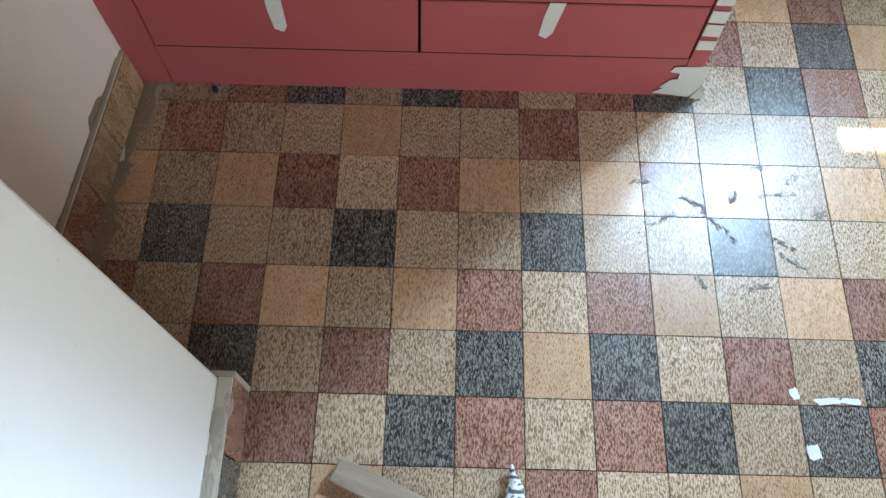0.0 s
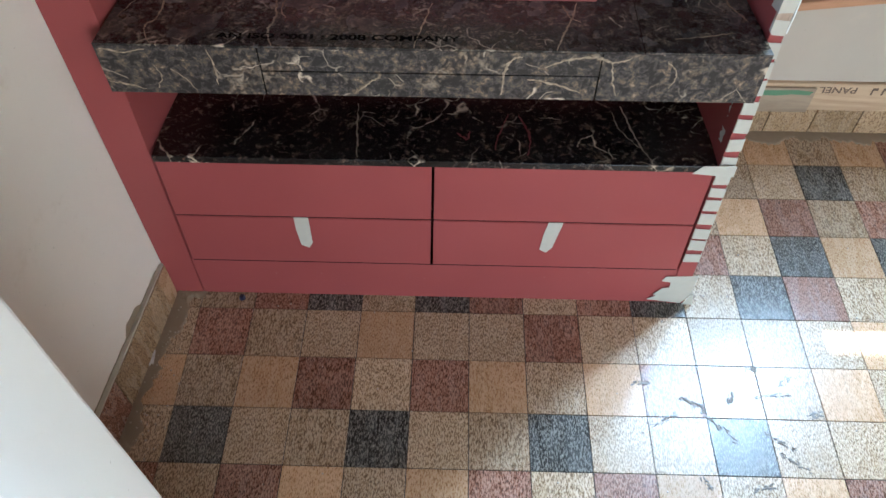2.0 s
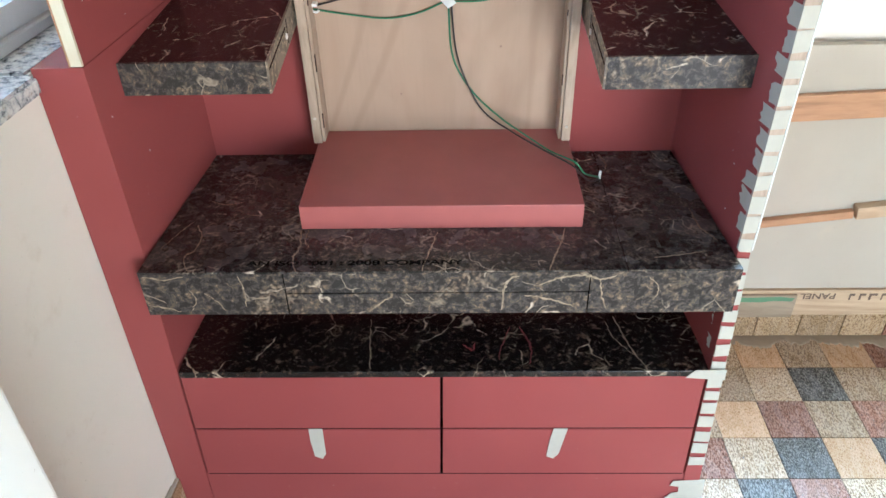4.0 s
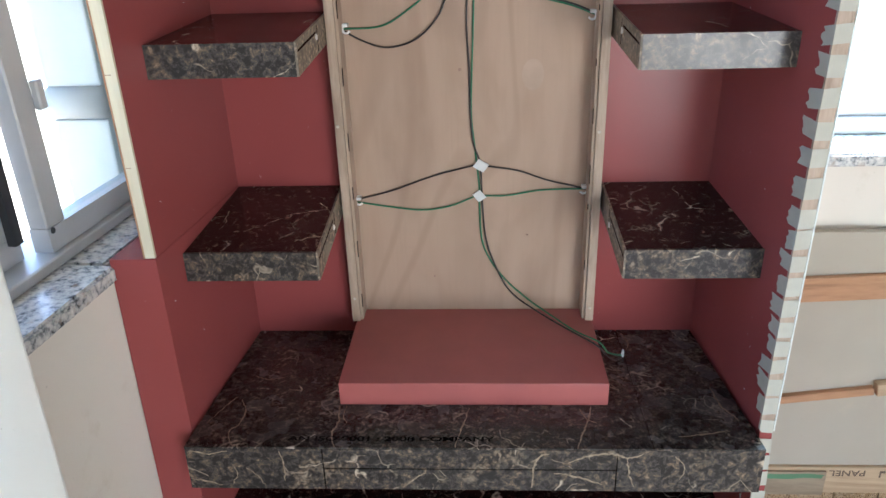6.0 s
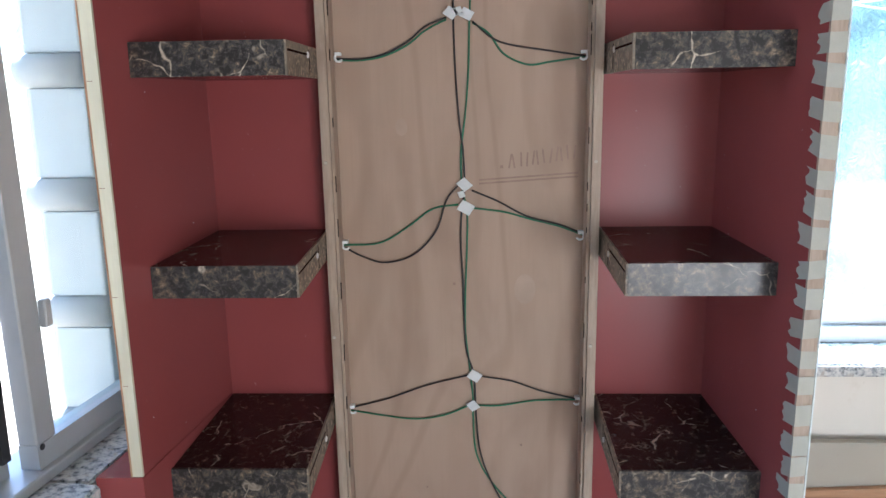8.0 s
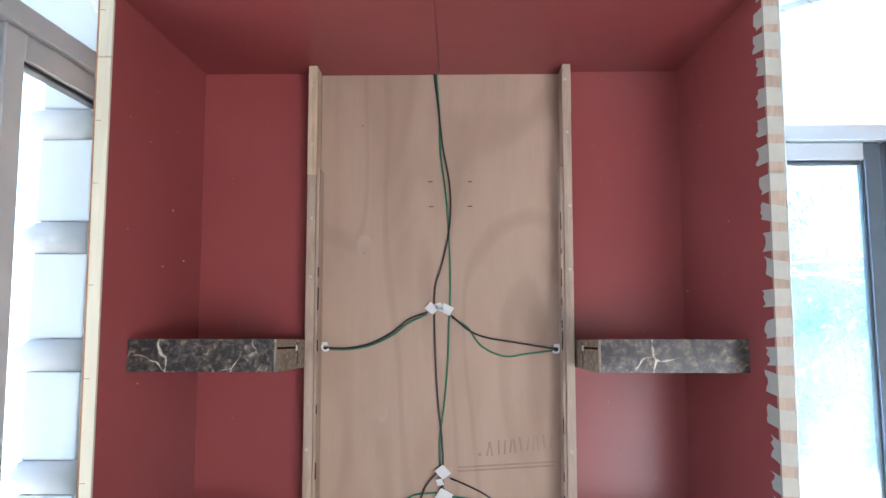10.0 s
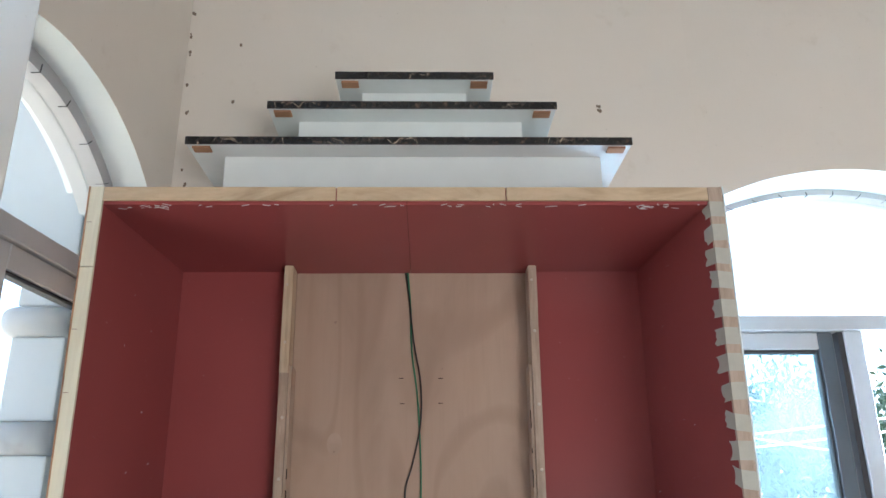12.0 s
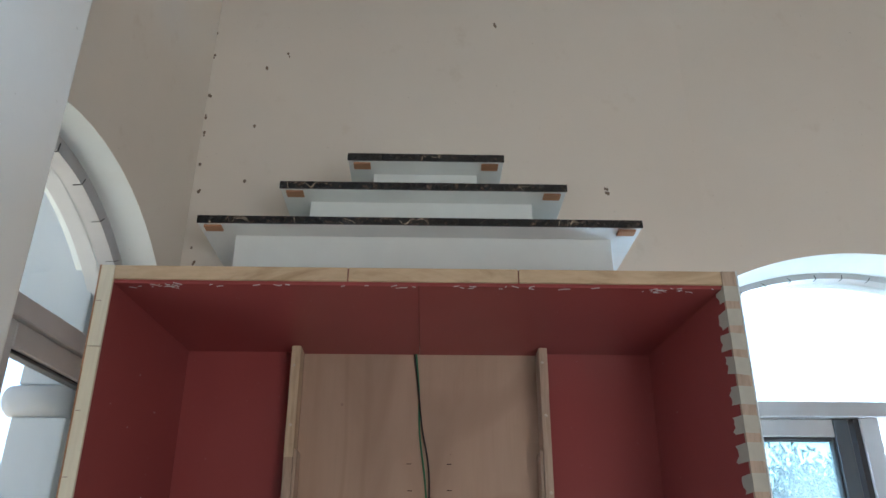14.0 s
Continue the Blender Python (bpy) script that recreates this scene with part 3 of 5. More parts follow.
part("side_panel", side_panel("l", 0.881, TOP - 0.0265), RED, CAB)
part("side_panel", side_panel("r", 0.60, TOP - 0.0265), RED, CAB)
part("outer_skin", outer_skin("l", 0.8815, TOP - 0.027), PLY, CAB, "bare plywood outer face")
part("outer_skin", outer_skin("r", 0.60, TOP - 0.027), PLY, CAB, "bare plywood outer face")
for x0, x1 in ((-0.42, 0.0337), (0.0343, 0.494)):
    # the top falls a little towards the back
    part("top_panel", hexa(bmesh.new(), lambda i, j, k: ((x0, x1)[i], (0.004, 0.33)[j], TOP if k else TOP - (0.026, 0.0352)[j])), RED, CAB)
part("back_panel", boxes((-0.39, -0.18, 0.303, 0.314, 0.516, TOP - 0.0265)), RED, CAB)
part("back_panel", boxes((0.257, FX1, 0.303, 0.314, 0.516, TOP - 0.0265)), RED, CAB)
part("plywood_back", boxes((-0.18, 0.257, 0.312, 0.324, 0.60, TOP - 0.0265)), PLY, CAB, "bare plywood back board")


def upright(bm, low, high, y0, y1, z0, z1, a=0.0, b=0.0):
    """A timber that leans sideways: low and high are its edges in x at z = 0.634 and 1.915."""
    def f(i, j, k):
        z = (z0, z1)[k]
        return (lerp(low[i], high[i], (z - 0.634) / 1.281) + (a, b)[i], (y0, y1)[j], z)
    hexa(bm, f)
    bmesh.ops.bevel(bm, geom=list(bm.edges), offset=0.0010, segments=2, affect="EDGES")
    return bm


for low, high, s in (((-0.1772, -0.1632), (-0.1865, -0.1720), 1), ((0.2366, 0.2510), (0.2425, 0.2562), -1)):
    post = part("post", upright(bmesh.new(), low, high, 0.263, 0.3115, 0.634, 1.9145), POST, CAB, "bare timber upright")
    part("splice", upright(bmesh.new(), low, high, 0.2624, 0.300, 1.725 if s > 0 else 1.832, 1.915, -0.0004, 0.0004), PINE_UP if s > 0 else POST, post, "paler spliced timber")
    edge_low, edge_high = (low[1], high[1]) if s > 0 else (low[0], high[0])
    lo, hi = sorted((edge_low + s * 0.0004, edge_low + s * 0.0048)), sorted((edge_high + s * 0.0004, edge_high + s * 0.0048))
    part("ply_strip", upright(bmesh.new(), lo, hi, 0.269, 0.3118, 0.634, 1.74), POST, post)
    nicks = bmesh.new()
    r = random.Random(5 + s)
    for _ in range(16):
        z = r.uniform(0.66, 1.72)
        u = lerp(edge_low, edge_high, (z - 0.634) / 1.281) + s * 0.0050
        box(nicks, u - 0.0005, u + 0.0005, 0.268, 0.272, z, z + r.uniform(0.006, 0.035))
    tagged(part("split_edge", nicks, GAP, post, "dark splits along the ply edge"), kind="stuff")
    for k, z in enumerate((0.67, 0.98, 1.27, 1.555, 1.66, 1.79, 1.89)):
        z += 0.012 * math.sin(7 * k + s)
        u = lerp(sum(low) / 2, sum(high) / 2, (z - 0.634) / 1.281) + 0.002 * math.sin(5 * k)
        screw = bmesh.new()
        bmesh.ops.create_cone(screw, cap_ends=True, segments=10, radius1=0.0030, radius2=0.0022, depth=0.0016, matrix=pose(u, 0.2624, z, 90))
        part("screw", screw, FILLER, post, "filled screw hole")
# front edges: cream strip, pine lippings
part("edge_strip", side_strip("l", -0.001, 0.0038, 0.882, 1.828, 0.0005, 0.0), CREAM_EDGE, CAB, "cream edge strip")
part("raw_edge", hexa(bmesh.new(), lambda i, j, k: (outer("l", (0.882, TOP)[k]) + (0.0, 0.0022)[i], (-0.0016, 0.0)[j], (0.882, TOP)[k])), BATTEN, CAB, "dark raw plywood edge")
for z in (1.895, 1.74, 1.655, 1.52, 1.40, 1.27, 1.13, 1.01):
    part("pencil_mark", boxes((outer("l", z) + 0.003, outer("l", z) + 0.010, -0.0013, 0.0, z, z + 0.0009)), INK_SOFT, CAB)
part("edge_strip", side_strip("l", -0.001, 0.0038, 1.8295, TOP, 0.0005, 0.0), CREAM_EDGE, CAB, "cream edge strip")
for x0, x1 in ((-0.4012, -0.0688), (-0.0672, 0.1772), (0.1788, 0.4735)):
    part("lipping", boxes((x0, x1, -0.001, 0.0038, TOP - 0.021, TOP), r=0.0012), PINE, CAB, "bare pine lipping")
part("lipping", side_strip("r", -0.001, 0.0038, 0.60, TOP, -0.0003, 0.0), POST, CAB, "bare pine lipping")

part("raw_edge", hexa(bmesh.new(), lambda i, j, k: (outer("r", (0.60, TOP)[k]) + (-0.0036, -0.0004)[i], (-0.0016, 0.0)[j], (0.60, TOP)[k])), POST, CAB, "dark raw plywood edge")
part("white_edge", hexa(bmesh.new(), lambda i, j, k: (outer("r", (0.60, TOP)[k]) + (0.0, 0.0016)[i], (-0.0036, 0.02)[j], (0.60, TOP)[k])), WHITE_BOARD, CAB, "thin white edge of the outer sheet")

# lower unit
def drawer_edge(side, z):
    """The faces beside the drawers, which run a little out of plumb."""
    return lerp(-0.4005, -0.3885, z / 0.6) if side == "l" else lerp(0.4680, 0.4590, z / 0.6)


filler = hexa(bmesh.new(), lambda i, j, k: ((-0.455 + (0.026 if j else 0.0), drawer_edge("l", 0.59 * k) + (0.024 if j else 0.0))[i], (0.0, 0.31)[j], 0.59 * k))
hexa(filler, lambda i, j, k: ((-0.455 + (0.026 if j else 0.0), inner("l", (0.0, 0.31)[j], (0.59, 0.88)[k]))[i], (0.0, 0.31)[j], (0.59, 0.88)[k]))
part("filler_block", filler, RED, CAB, "red laminate filler beside the wall")
part("lower_side", hexa(bmesh.new(), lambda i, j, k: ((drawer_edge("r", 0.599 * k) - (0.02 * k if j else 0.0), outer("r", 0.599 * k))[i], (0.0, 0.30)[j], 0.599 * k)), RED, CAB)
part("kick_board", boxes((-0.3985, 0.4665, 0.002, 0.02, 0.0, 0.101), r=0.001), RED, CAB)
part("lower_back", boxes((-0.3905, 0.4635, 0.29, 0.30, 0.10, 0.515)), RED, CAB)
# near-black carcass, coloured so that the gaps between fronts look shaded
part("carcass", boxes((-0.398, 0.466, 0.022, 0.289, 0.098, 0.352)), GAP, CAB)
for n in (0, 1):
    for z0, z1 in ((0.1035, 0.2225), (0.2250, 0.3515)):
        def ends(i, z):
            mid = lerp(0.0300, 0.0352, (z - 0.1) / 0.25)
            return (mid + 0.0022, drawer_edge("r", z) - 0.0035)[i] if n else (drawer_edge("l", z) + 0.0035, mid - 0.0022)[i]
        front = hexa(bmesh.new(), lambda i, j, k: (ends(i, (z0, z1)[k]), (0.0, 0.0205)[j], (z0, z1)[k]))
        bmesh.ops.bevel(front, geom=list(front.edges), offset=0.0010, segments=2, affect="EDGES")
        part("drawer", front, RED, CAB, "red laminate drawer front")
# dark strips stand in for the shade inside the drawer gaps
part("gap_shade_strip", boxes((-0.394, 0.462, 0.0012, 0.021, 0.1005, 0.1045), (-0.391, 0.460, 0.0012, 0.021, 0.2215, 0.226)), GAP, CAB)
niche = part("niche_shelf", boxes((-0.3885, 0.4595, -0.006, 0.289, 0.3535, 0.3665), r=0.0015), MARBLE, CAB, "dark polished marble shelf")
top_slab = bmesh.new()
shelf_slab(top_slab, 0.5898, 0.5925, -0.0365, 0.3025, right=0.2985)
shelf_slab(top_slab, 0.5898, 0.5925, -0.0365, 0.3025, left=0.3003)
shelf_slab(top_slab, 0.517, 0.5895, 0.0205, 0.3025)
counter = part("counter", top_slab, MARBLE_TOP, CAB, "dark marble counter with pale veins")
part("joint_line", boxes((0.2985, 0.3003, -0.0362, 0.302, 0.5896, 0.5906)), GAP, counter)
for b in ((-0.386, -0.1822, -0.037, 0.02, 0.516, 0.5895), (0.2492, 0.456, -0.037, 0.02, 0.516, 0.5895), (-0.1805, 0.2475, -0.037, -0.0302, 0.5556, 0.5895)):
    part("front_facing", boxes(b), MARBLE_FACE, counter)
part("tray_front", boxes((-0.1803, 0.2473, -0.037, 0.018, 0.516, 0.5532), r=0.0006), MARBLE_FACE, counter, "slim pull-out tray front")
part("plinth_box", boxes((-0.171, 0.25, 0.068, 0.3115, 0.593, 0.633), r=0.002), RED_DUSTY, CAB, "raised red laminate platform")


def rise(bm, z):
    """The shelves were set a little higher at the back, the lowest most."""
    for v in bm.verts:
        v.co.z += (0.024 if z < 1.0 else 0.012 if z < 1.3 else 0.001) * (v.co.y - 0.0725) / 0.23
    return bm


for z in (0.855, 1.154, 1.451):
    for side in "lr":
        end = -0.186 if side == "l" else 0.261
        ends = dict(right=end) if side == "l" else dict(left=end)
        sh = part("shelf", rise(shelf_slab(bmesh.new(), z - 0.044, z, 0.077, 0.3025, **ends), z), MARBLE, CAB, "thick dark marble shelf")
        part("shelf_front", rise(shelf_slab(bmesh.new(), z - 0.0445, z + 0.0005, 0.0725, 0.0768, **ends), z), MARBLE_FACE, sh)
        a, b = (end, end + 0.003) if side == "l" else (end - 0.003, end)
        part("shelf_end", rise(boxes((a, b, 0.0735, 0.3025, z - 0.0443, z + 0.0003)), z), MARBLE_RAW, sh, "unpolished marble end")
        pin = bmesh.new()
        bmesh.ops.create_cone(pin, cap_ends=True, segments=12, radius1=0.005, radius2=0.004, depth=0.002, matrix=pose(b + 0.0008 if side == "l" else a - 0.0008, 0.20, z - 0.012, 0, 90))
        part("fixing_pin", pin, PLASTIC, sh)
        xa, xb = (end + 0.0028, end + 0.0034) if side == "l" else (end - 0.0034, end - 0.0028)
        part("saw_slot", rise(boxes((xa, xb, 0.078, 0.198, z - 0.0135, z - 0.0105), (xa, xb, 0.208, 0.211, z - 0.040, z - 0.004)), z), GAP, sh, "dark saw slot for the cable")

def ribbon(points, z, width, seed, name, material, parent, label="", face=None):
    """A thin inlaid streak along a line on a slab, uneven in width."""
    r = random.Random(seed)
    line = smooth_line([(x, y, z) for x, y in points], 7)
    bm, left, right = bmesh.new(), [], []
    for k, p in enumerate(line):
        way = (line[min(k + 1, len(line) - 1)] - line[max(k - 1, 0)]).normalized()
        side = Vector((-way.y, way.x, 0.0))
        q = k / (len(line) - 1)
        w = 0.75 * width * (0.25 + 0.75 * math.sin(math.pi * (0.12 + 0.8 * q))) * r.uniform(0.45, 1.2)
        mid = p + side * r.uniform(-0.0012, 0.0012)
        left.append(bm.verts.new(mid + side * w / 2))
        right.append(bm.verts.new(mid - side * w / 2))
    for a, b, c, d in zip(left, left[1:], right[1:], right):
        bm.faces.new((a, b, c, d))
    if face is not None:
        for v in bm.verts:
            v.co = Vector((v.co.x, face, v.co.y))
    return part(name, bm, material, parent, label)


for seed, (points, width) in enumerate((
        (((-0.1715, 0.066), (-0.1690, 0.045), (-0.1665, 0.019), (-0.1720, -0.004), (-0.1635, -0.036)), 0.0050),
        (((-0.1600, 0.066), (-0.1615, 0.040), (-0.1530, 0.022)), 0.0030),
        (((0.2230, 0.066), (0.2170, 0.040), (0.2075, 0.012), (0.1990, -0.010), (0.1900, -0.036)), 0.0045),
        (((0.2040, 0.060), (0.2130, 0.034), (0.2260, 0.022)), 0.0028),
        (((-0.3330, 0.082), (-0.3180, 0.050), (-0.3200, 0.015), (-0.3300, 0.000), (-0.3150, -0.034)), 0.0042),
        (((-0.3700, 0.020), (-0.3560, 0.060), (-0.3420, 0.090)), 0.0030),
        (((0.0330, 0.060), (0.0240, 0.013), (0.0140, -0.036)), 0.0036),
        (((-0.3300, 0.150), (-0.3050, 0.140), (-0.2790, 0.146)), 0.0036),
        (((-0.2640, 0.112), (-0.2480, 0.108), (-0.2380, 0.109)), 0.0038),
        (((0.4200, 0.120), (0.4220, 0.070), (0.4400, 0.030)), 0.0042),
        (((0.3400, -0.008), (0.3800, -0.002), (0.4180, 0.006)), 0.0034),
        (((0.3080, 0.290), (0.3140, 0.255), (0.3080, 0.235)), 0.0034))):
    ribbon(points, 0.5928, width, 100 + seed, "vein", VEIN, counter)
for seed, (points, width) in enumerate((
        (((0.126, 0.522), (0.128, 0.558), (0.136, 0.578), (0.150, 0.584)), 0.0060),
        (((0.178, 0.568), (0.205, 0.580), (0.240, 0.584), (0.262, 0.577), (0.285, 0.584)), 0.0055),
        (((0.158, 0.549), (0.190, 0.543), (0.228, 0.529)), 0.0050),
        (((0.262, 0.577), (0.266, 0.550), (0.274, 0.524)), 0.0035),
        (((-0.380, 0.586), (-0.350, 0.580), (-0.322, 0.586)), 0.0045),
        (((-0.384, 0.534), (-0.360, 0.530), (-0.338, 0.522)), 0.0040),
        (((-0.318, 0.562), (-0.312, 0.545), (-0.322, 0.525)), 0.0030),
        (((-0.298, 0.556), (-0.282, 0.540), (-0.272, 0.522)), 0.0028),
        (((-0.246, 0.586), (-0.240, 0.560), (-0.242, 0.530)), 0.0040),
        (((-0.060, 0.524), (-0.045, 0.538), (-0.032, 0.548)), 0.0050),
        (((0.330, 0.580), (0.345, 0.560), (0.340, 0.538)), 0.0030))):
    ribbon(points, 0.0, width, 180 + seed, "vein", VEIN, counter, face=-0.0373)
for seed, (points, width) in enumerate((
        (((-0.0875, 0.120), (-0.0860, 0.070), (-0.0815, 0.030), (-0.0790, 0.000)), 0.0042),
        (((0.3300, 0.125), (0.3390, 0.075), (0.3490, 0.035), (0.3620, 0.004)), 0.0046),
        (((0.3140, 0.110), (0.3220, 0.070), (0.3480, 0.030)), 0.0030),
        (((0.1990, 0.093), (0.2160, 0.094), (0.2330, 0.090)), 0.0030))):
    ribbon(points, 0.3667, width, 140 + seed, "vein", VEIN, niche)
for seed, (points, width) in enumerate((
        (((0.0700, 0.056), (0.0790, 0.048), (0.0860, 0.043), (0.0900, 0.060)), 0.0060),
        (((0.1500, 0.100), (0.1400, 0.070), (0.1320, 0.045), (0.1280, 0.020)), 0.0034),
        (((0.1660, 0.100), (0.1760, 0.075), (0.1820, 0.045), (0.1780, 0.010)), 0.0048))):
    ribbon(points, 0.3669, width, 160 + seed, "stain", RED_STAIN, niche, "red stain on the marble")


def lettering(body, size, fit, place, material, parent, name="printed_text"):
    """Flat printed letters; fit is their whole width, place maps (x, y) of the line to the world."""
    curve = bpy.data.curves.new("print", "FONT")
    curve.body, curve.size, curve.align_x, curve.offset = body, size, "LEFT", 0.0005
    tmp = new("print_source", curve)
    mesh = bpy.data.meshes.new_from_object(tmp.evaluated_get(bpy.context.evaluated_depsgraph_get()))
    bpy.data.objects.remove(tmp)
    xs = [v.co.x for v in mesh.vertices]
    for v in mesh.vertices:
        v.co = Vector(place((v.co.x - min(xs)) * fit / (max(xs) - min(xs)), v.co.y))
    mesh.materials.append(material)
    ob = new(name, mesh)
    ob.parent = parent
    ob.matrix_parent_inverse = Matrix.Translation(-PLACE[parent.name])
    return ob


# writing on the counter
lettering("AN ISO 9001 : 2008 COMPANY", 0.0185, 0.308, lambda x, y: (-0.236 + x, -0.021 + y * 0.8, 0.5929), INK, counter)

# masking tape over the edge
rnd = random.Random(4)


def tape_strip(z, h, inside, skew):
    """A torn strip that wraps the front edge and runs a little way in on the niche side."""
    bm = bmesh.new()
    n = 6
    rows = []
    for k in range(n):
        w = z + h * (k / (n - 1) - 0.5)
        x0 = inner("r", 0, w) if w > 0.6 else drawer_edge("r", w) + 0.0008
        x1 = outer("r", w)
        rag, y = rnd.uniform(-0.005, 0.005), -0.0026
        deep = max(0.0012, inside + (rag if inside > 0.01 else 0.0))
        xi = x0 - 0.023 * deep / 0.303
        rows.append([bm.verts.new(p) for p in ((xi - 0.0006, deep, w + skew * 1.4), (x0 - 0.0006, 0.001, w + skew * 0.3), (x0 - 0.0002, y, w + skew * 0.2), (x1 + 0.0004, y, w - skew * 0.3), (x1 + 0.0008, 0.012 + rag, w - skew * 0.4))])
    for a, b in zip(rows, rows[1:]):
        for i in range(4):
            bm.faces.new((a[i], a[i + 1], b[i + 1], b[i]))
    return part("tape_strip", bm, TAPE, CAB, "torn masking tape")


z = 1.915
while z > 0.61:
    tape_strip(z, rnd.uniform(0.022, 0.028), rnd.uniform(0.018, 0.033), rnd.uniform(-0.002, 0.006) * (1 if z > 1.2 else -1))
    z -= rnd.uniform(0.034, 0.042) if z > 0.95 else rnd.uniform(0.028, 0.035)
while z > 0.11:
    tape_strip(z, rnd.uniform(0.020, 0.027), 0.03 if 0.38 < z < 0.51 else 0.0012, rnd.uniform(-0.004, 0.004))
    z -= rnd.uniform(0.030, 0.038)


def flat_tape(outline, y, name="tape_patch", parent=CAB):
    return part(name, prism(bmesh.new(), outline, y, y - 0.0006), TAPE, parent, "torn masking tape")


flat_tape([(0.428, 0.012), (0.444, 0.024), (0.437, 0.028), (0.45, 0.048), (0.462, 0.05), (0.461, 0.066), (0.444, 0.07), (0.449, 0.083), (0.505, 0.086), (0.507, 0.03), (0.493, 0.002)], -0.0008)
flat_tape([(0.495, 0.0008), (0.516, 0.0008), (0.508, 0.04)], -0.003)
flat_tape([(0.424, 0.353), (0.437, 0.369), (0.486, 0.370), (0.487, 0.347)], -0.0075)
tab = [(-0.012, 0.0), (0.012, 0.0), (0.011, -0.066), (0.004, -0.079), (-0.009, -0.072), (-0.0125, -0.03)]
flat_tape([(-0.184 + u, 0.226 + w) for u, w in tab], -0.0015, "tape_tab")
flat_tape([(0.236 + u + 0.16 * w, 0.226 + w) for u, w in tab], -0.0015, "tape_tab")

# ==== wiring on the back board ====
WIRES = thing("cable_harness", (0.04, 0.306, 0.86), "green and black cables taped to the bare plywood board", "cable")
YB = 0.3085


def cable(points, mat, r=0.0015, dy=0.0):
    line = smooth_line([(p[0], (YB + dy) if len(p) == 2 else p[1], p[-1]) for p in points])
    part("green_cable" if mat is GREEN else "black_cable", tube(bmesh.new(), line, r), mat, WIRES, "", True)


cable([(0.023, 1.929), (0.032, 1.857), (0.040, 1.785), (0.052, 1.715), (0.052, 1.647), (0.039, 1.581), (0.028, 1.544), (0.026, 1.505), (0.028, 1.422), (0.033, 1.346), (0.039, 1.291), (0.041, 1.235), (0.036, 1.192), (0.034, 1.140), (0.037, 1.076), (0.038, 1.010), (0.042, 0.952), (0.054, 0.910), (0.057, 0.839), (0.063, 0.774), (0.080, 0.305, 0.722), (0.108, 0.30, 0.672), (0.155, 0.262, 0.652), (0.200, 0.222, 0.642), (0.243, 0.178, 0.637), (0.262, 0.180, 0.616), (0.280, 0.192, 0.598), (0.2945, 0.206, 0.5945)], BLACK)
cable([(0.027, 1.929), (0.034, 1.847), (0.036, 1.775), (0.046, 1.696), (0.051, 1.619), (0.053, 1.544), (0.051, 1.492), (0.049, 1.422), (0.044, 1.356), (0.036, 1.290), (0.037, 1.235), (0.045, 1.188), (0.044, 1.131), (0.041, 1.058), (0.040, 0.991), (0.046, 0.932), (0.052, 0.87), (0.052, 0.839), (0.058, 0.763), (0.090, 0.305, 0.705), (0.135, 0.285, 0.668), (0.182, 0.245, 0.650), (0.215, 0.212, 0.642), (0.250, 0.186, 0.637), (0.268, 0.190, 0.614), (0.296, 0.211, 0.5945)], GREEN, dy=0.001)
cable([(0.015, 1.499), (-0.018, 1.486), (-0.046, 1.464), (-0.084, 1.445), (-0.122, 1.438), (-0.164, 1.439)], BLACK)
cable([(0.015, 1.496), (-0.018, 1.480), (-0.046, 1.459), (-0.084, 1.442), (-0.122, 1.436), (-0.164, 1.437)], GREEN, dy=0.001)
cable([(0.056, 1.492), (0.086, 1.467), (0.114, 1.456), (0.161, 1.448), (0.236, 1.436)], BLACK)
cable([(0.056, 1.490), (0.082, 1.473), (0.105, 1.442), (0.143, 1.425), (0.180, 1.429), (0.236, 1.436)], GREEN, dy=0.001)
cable([(0.030, 1.204), (-0.012, 1.197), (-0.054, 1.167), (-0.101, 1.141), (-0.166, 1.138)], GREEN)
cable([(0.030, 1.235), (0.011, 1.211), (-0.007, 1.160), (-0.045, 1.121), (-0.091, 1.108), (-0.129, 1.118), (-0.166, 1.138)], BLACK, dy=-0.001)
cable([(0.053, 1.198), (0.105, 1.191), (0.151, 1.178), (0.197, 1.166), (0.236, 1.151)], GREEN)
cable([(0.053, 1.227), (0.095, 1.209), (0.142, 1.184), (0.197, 1.169), (0.236, 1.153)], BLACK, dy=-0.001)
cable([(0.045, 0.910), (-0.026, 0.892), (-0.096, 0.867), (-0.166, 0.849)], BLACK)
cable([(0.046, 0.855), (0.002, 0.837), (-0.048, 0.830), (-0.107, 0.837), (-0.166, 0.847)], GREEN)
cable([(0.065, 0.908), (0.119, 0.899), (0.167, 0.882), (0.236, 0.865)], BLACK)
cable([(0.058, 0.855), (0.100, 0.855), (0.158, 0.864), (0.236, 0.866)], GREEN)
for x, z in ((-0.157, 0.849), (-0.157, 1.138), (-0.157, 1.440), (0.230, 0.865), (0.230, 1.151), (0.230, 1.437)):
    s = 1 if x < 0 else -1
    arc = [Vector((x + s * (0.0012 - 0.006 * math.cos(q)), 0.303, z + 0.006 * math.sin(q))) for q in (radians(100 - 23 * k) for k in range(12))]
    clip = tube(bmesh.new(), arc, 0.0019, 7)
    box(clip, x - 0.0045, x + 0.0045, 0.299, 0.3115, z + 0.0035, z + 0.0085, r=0.0008)
    part("cable_clip", clip, PLASTIC, WIRES, "white plastic cable clip")
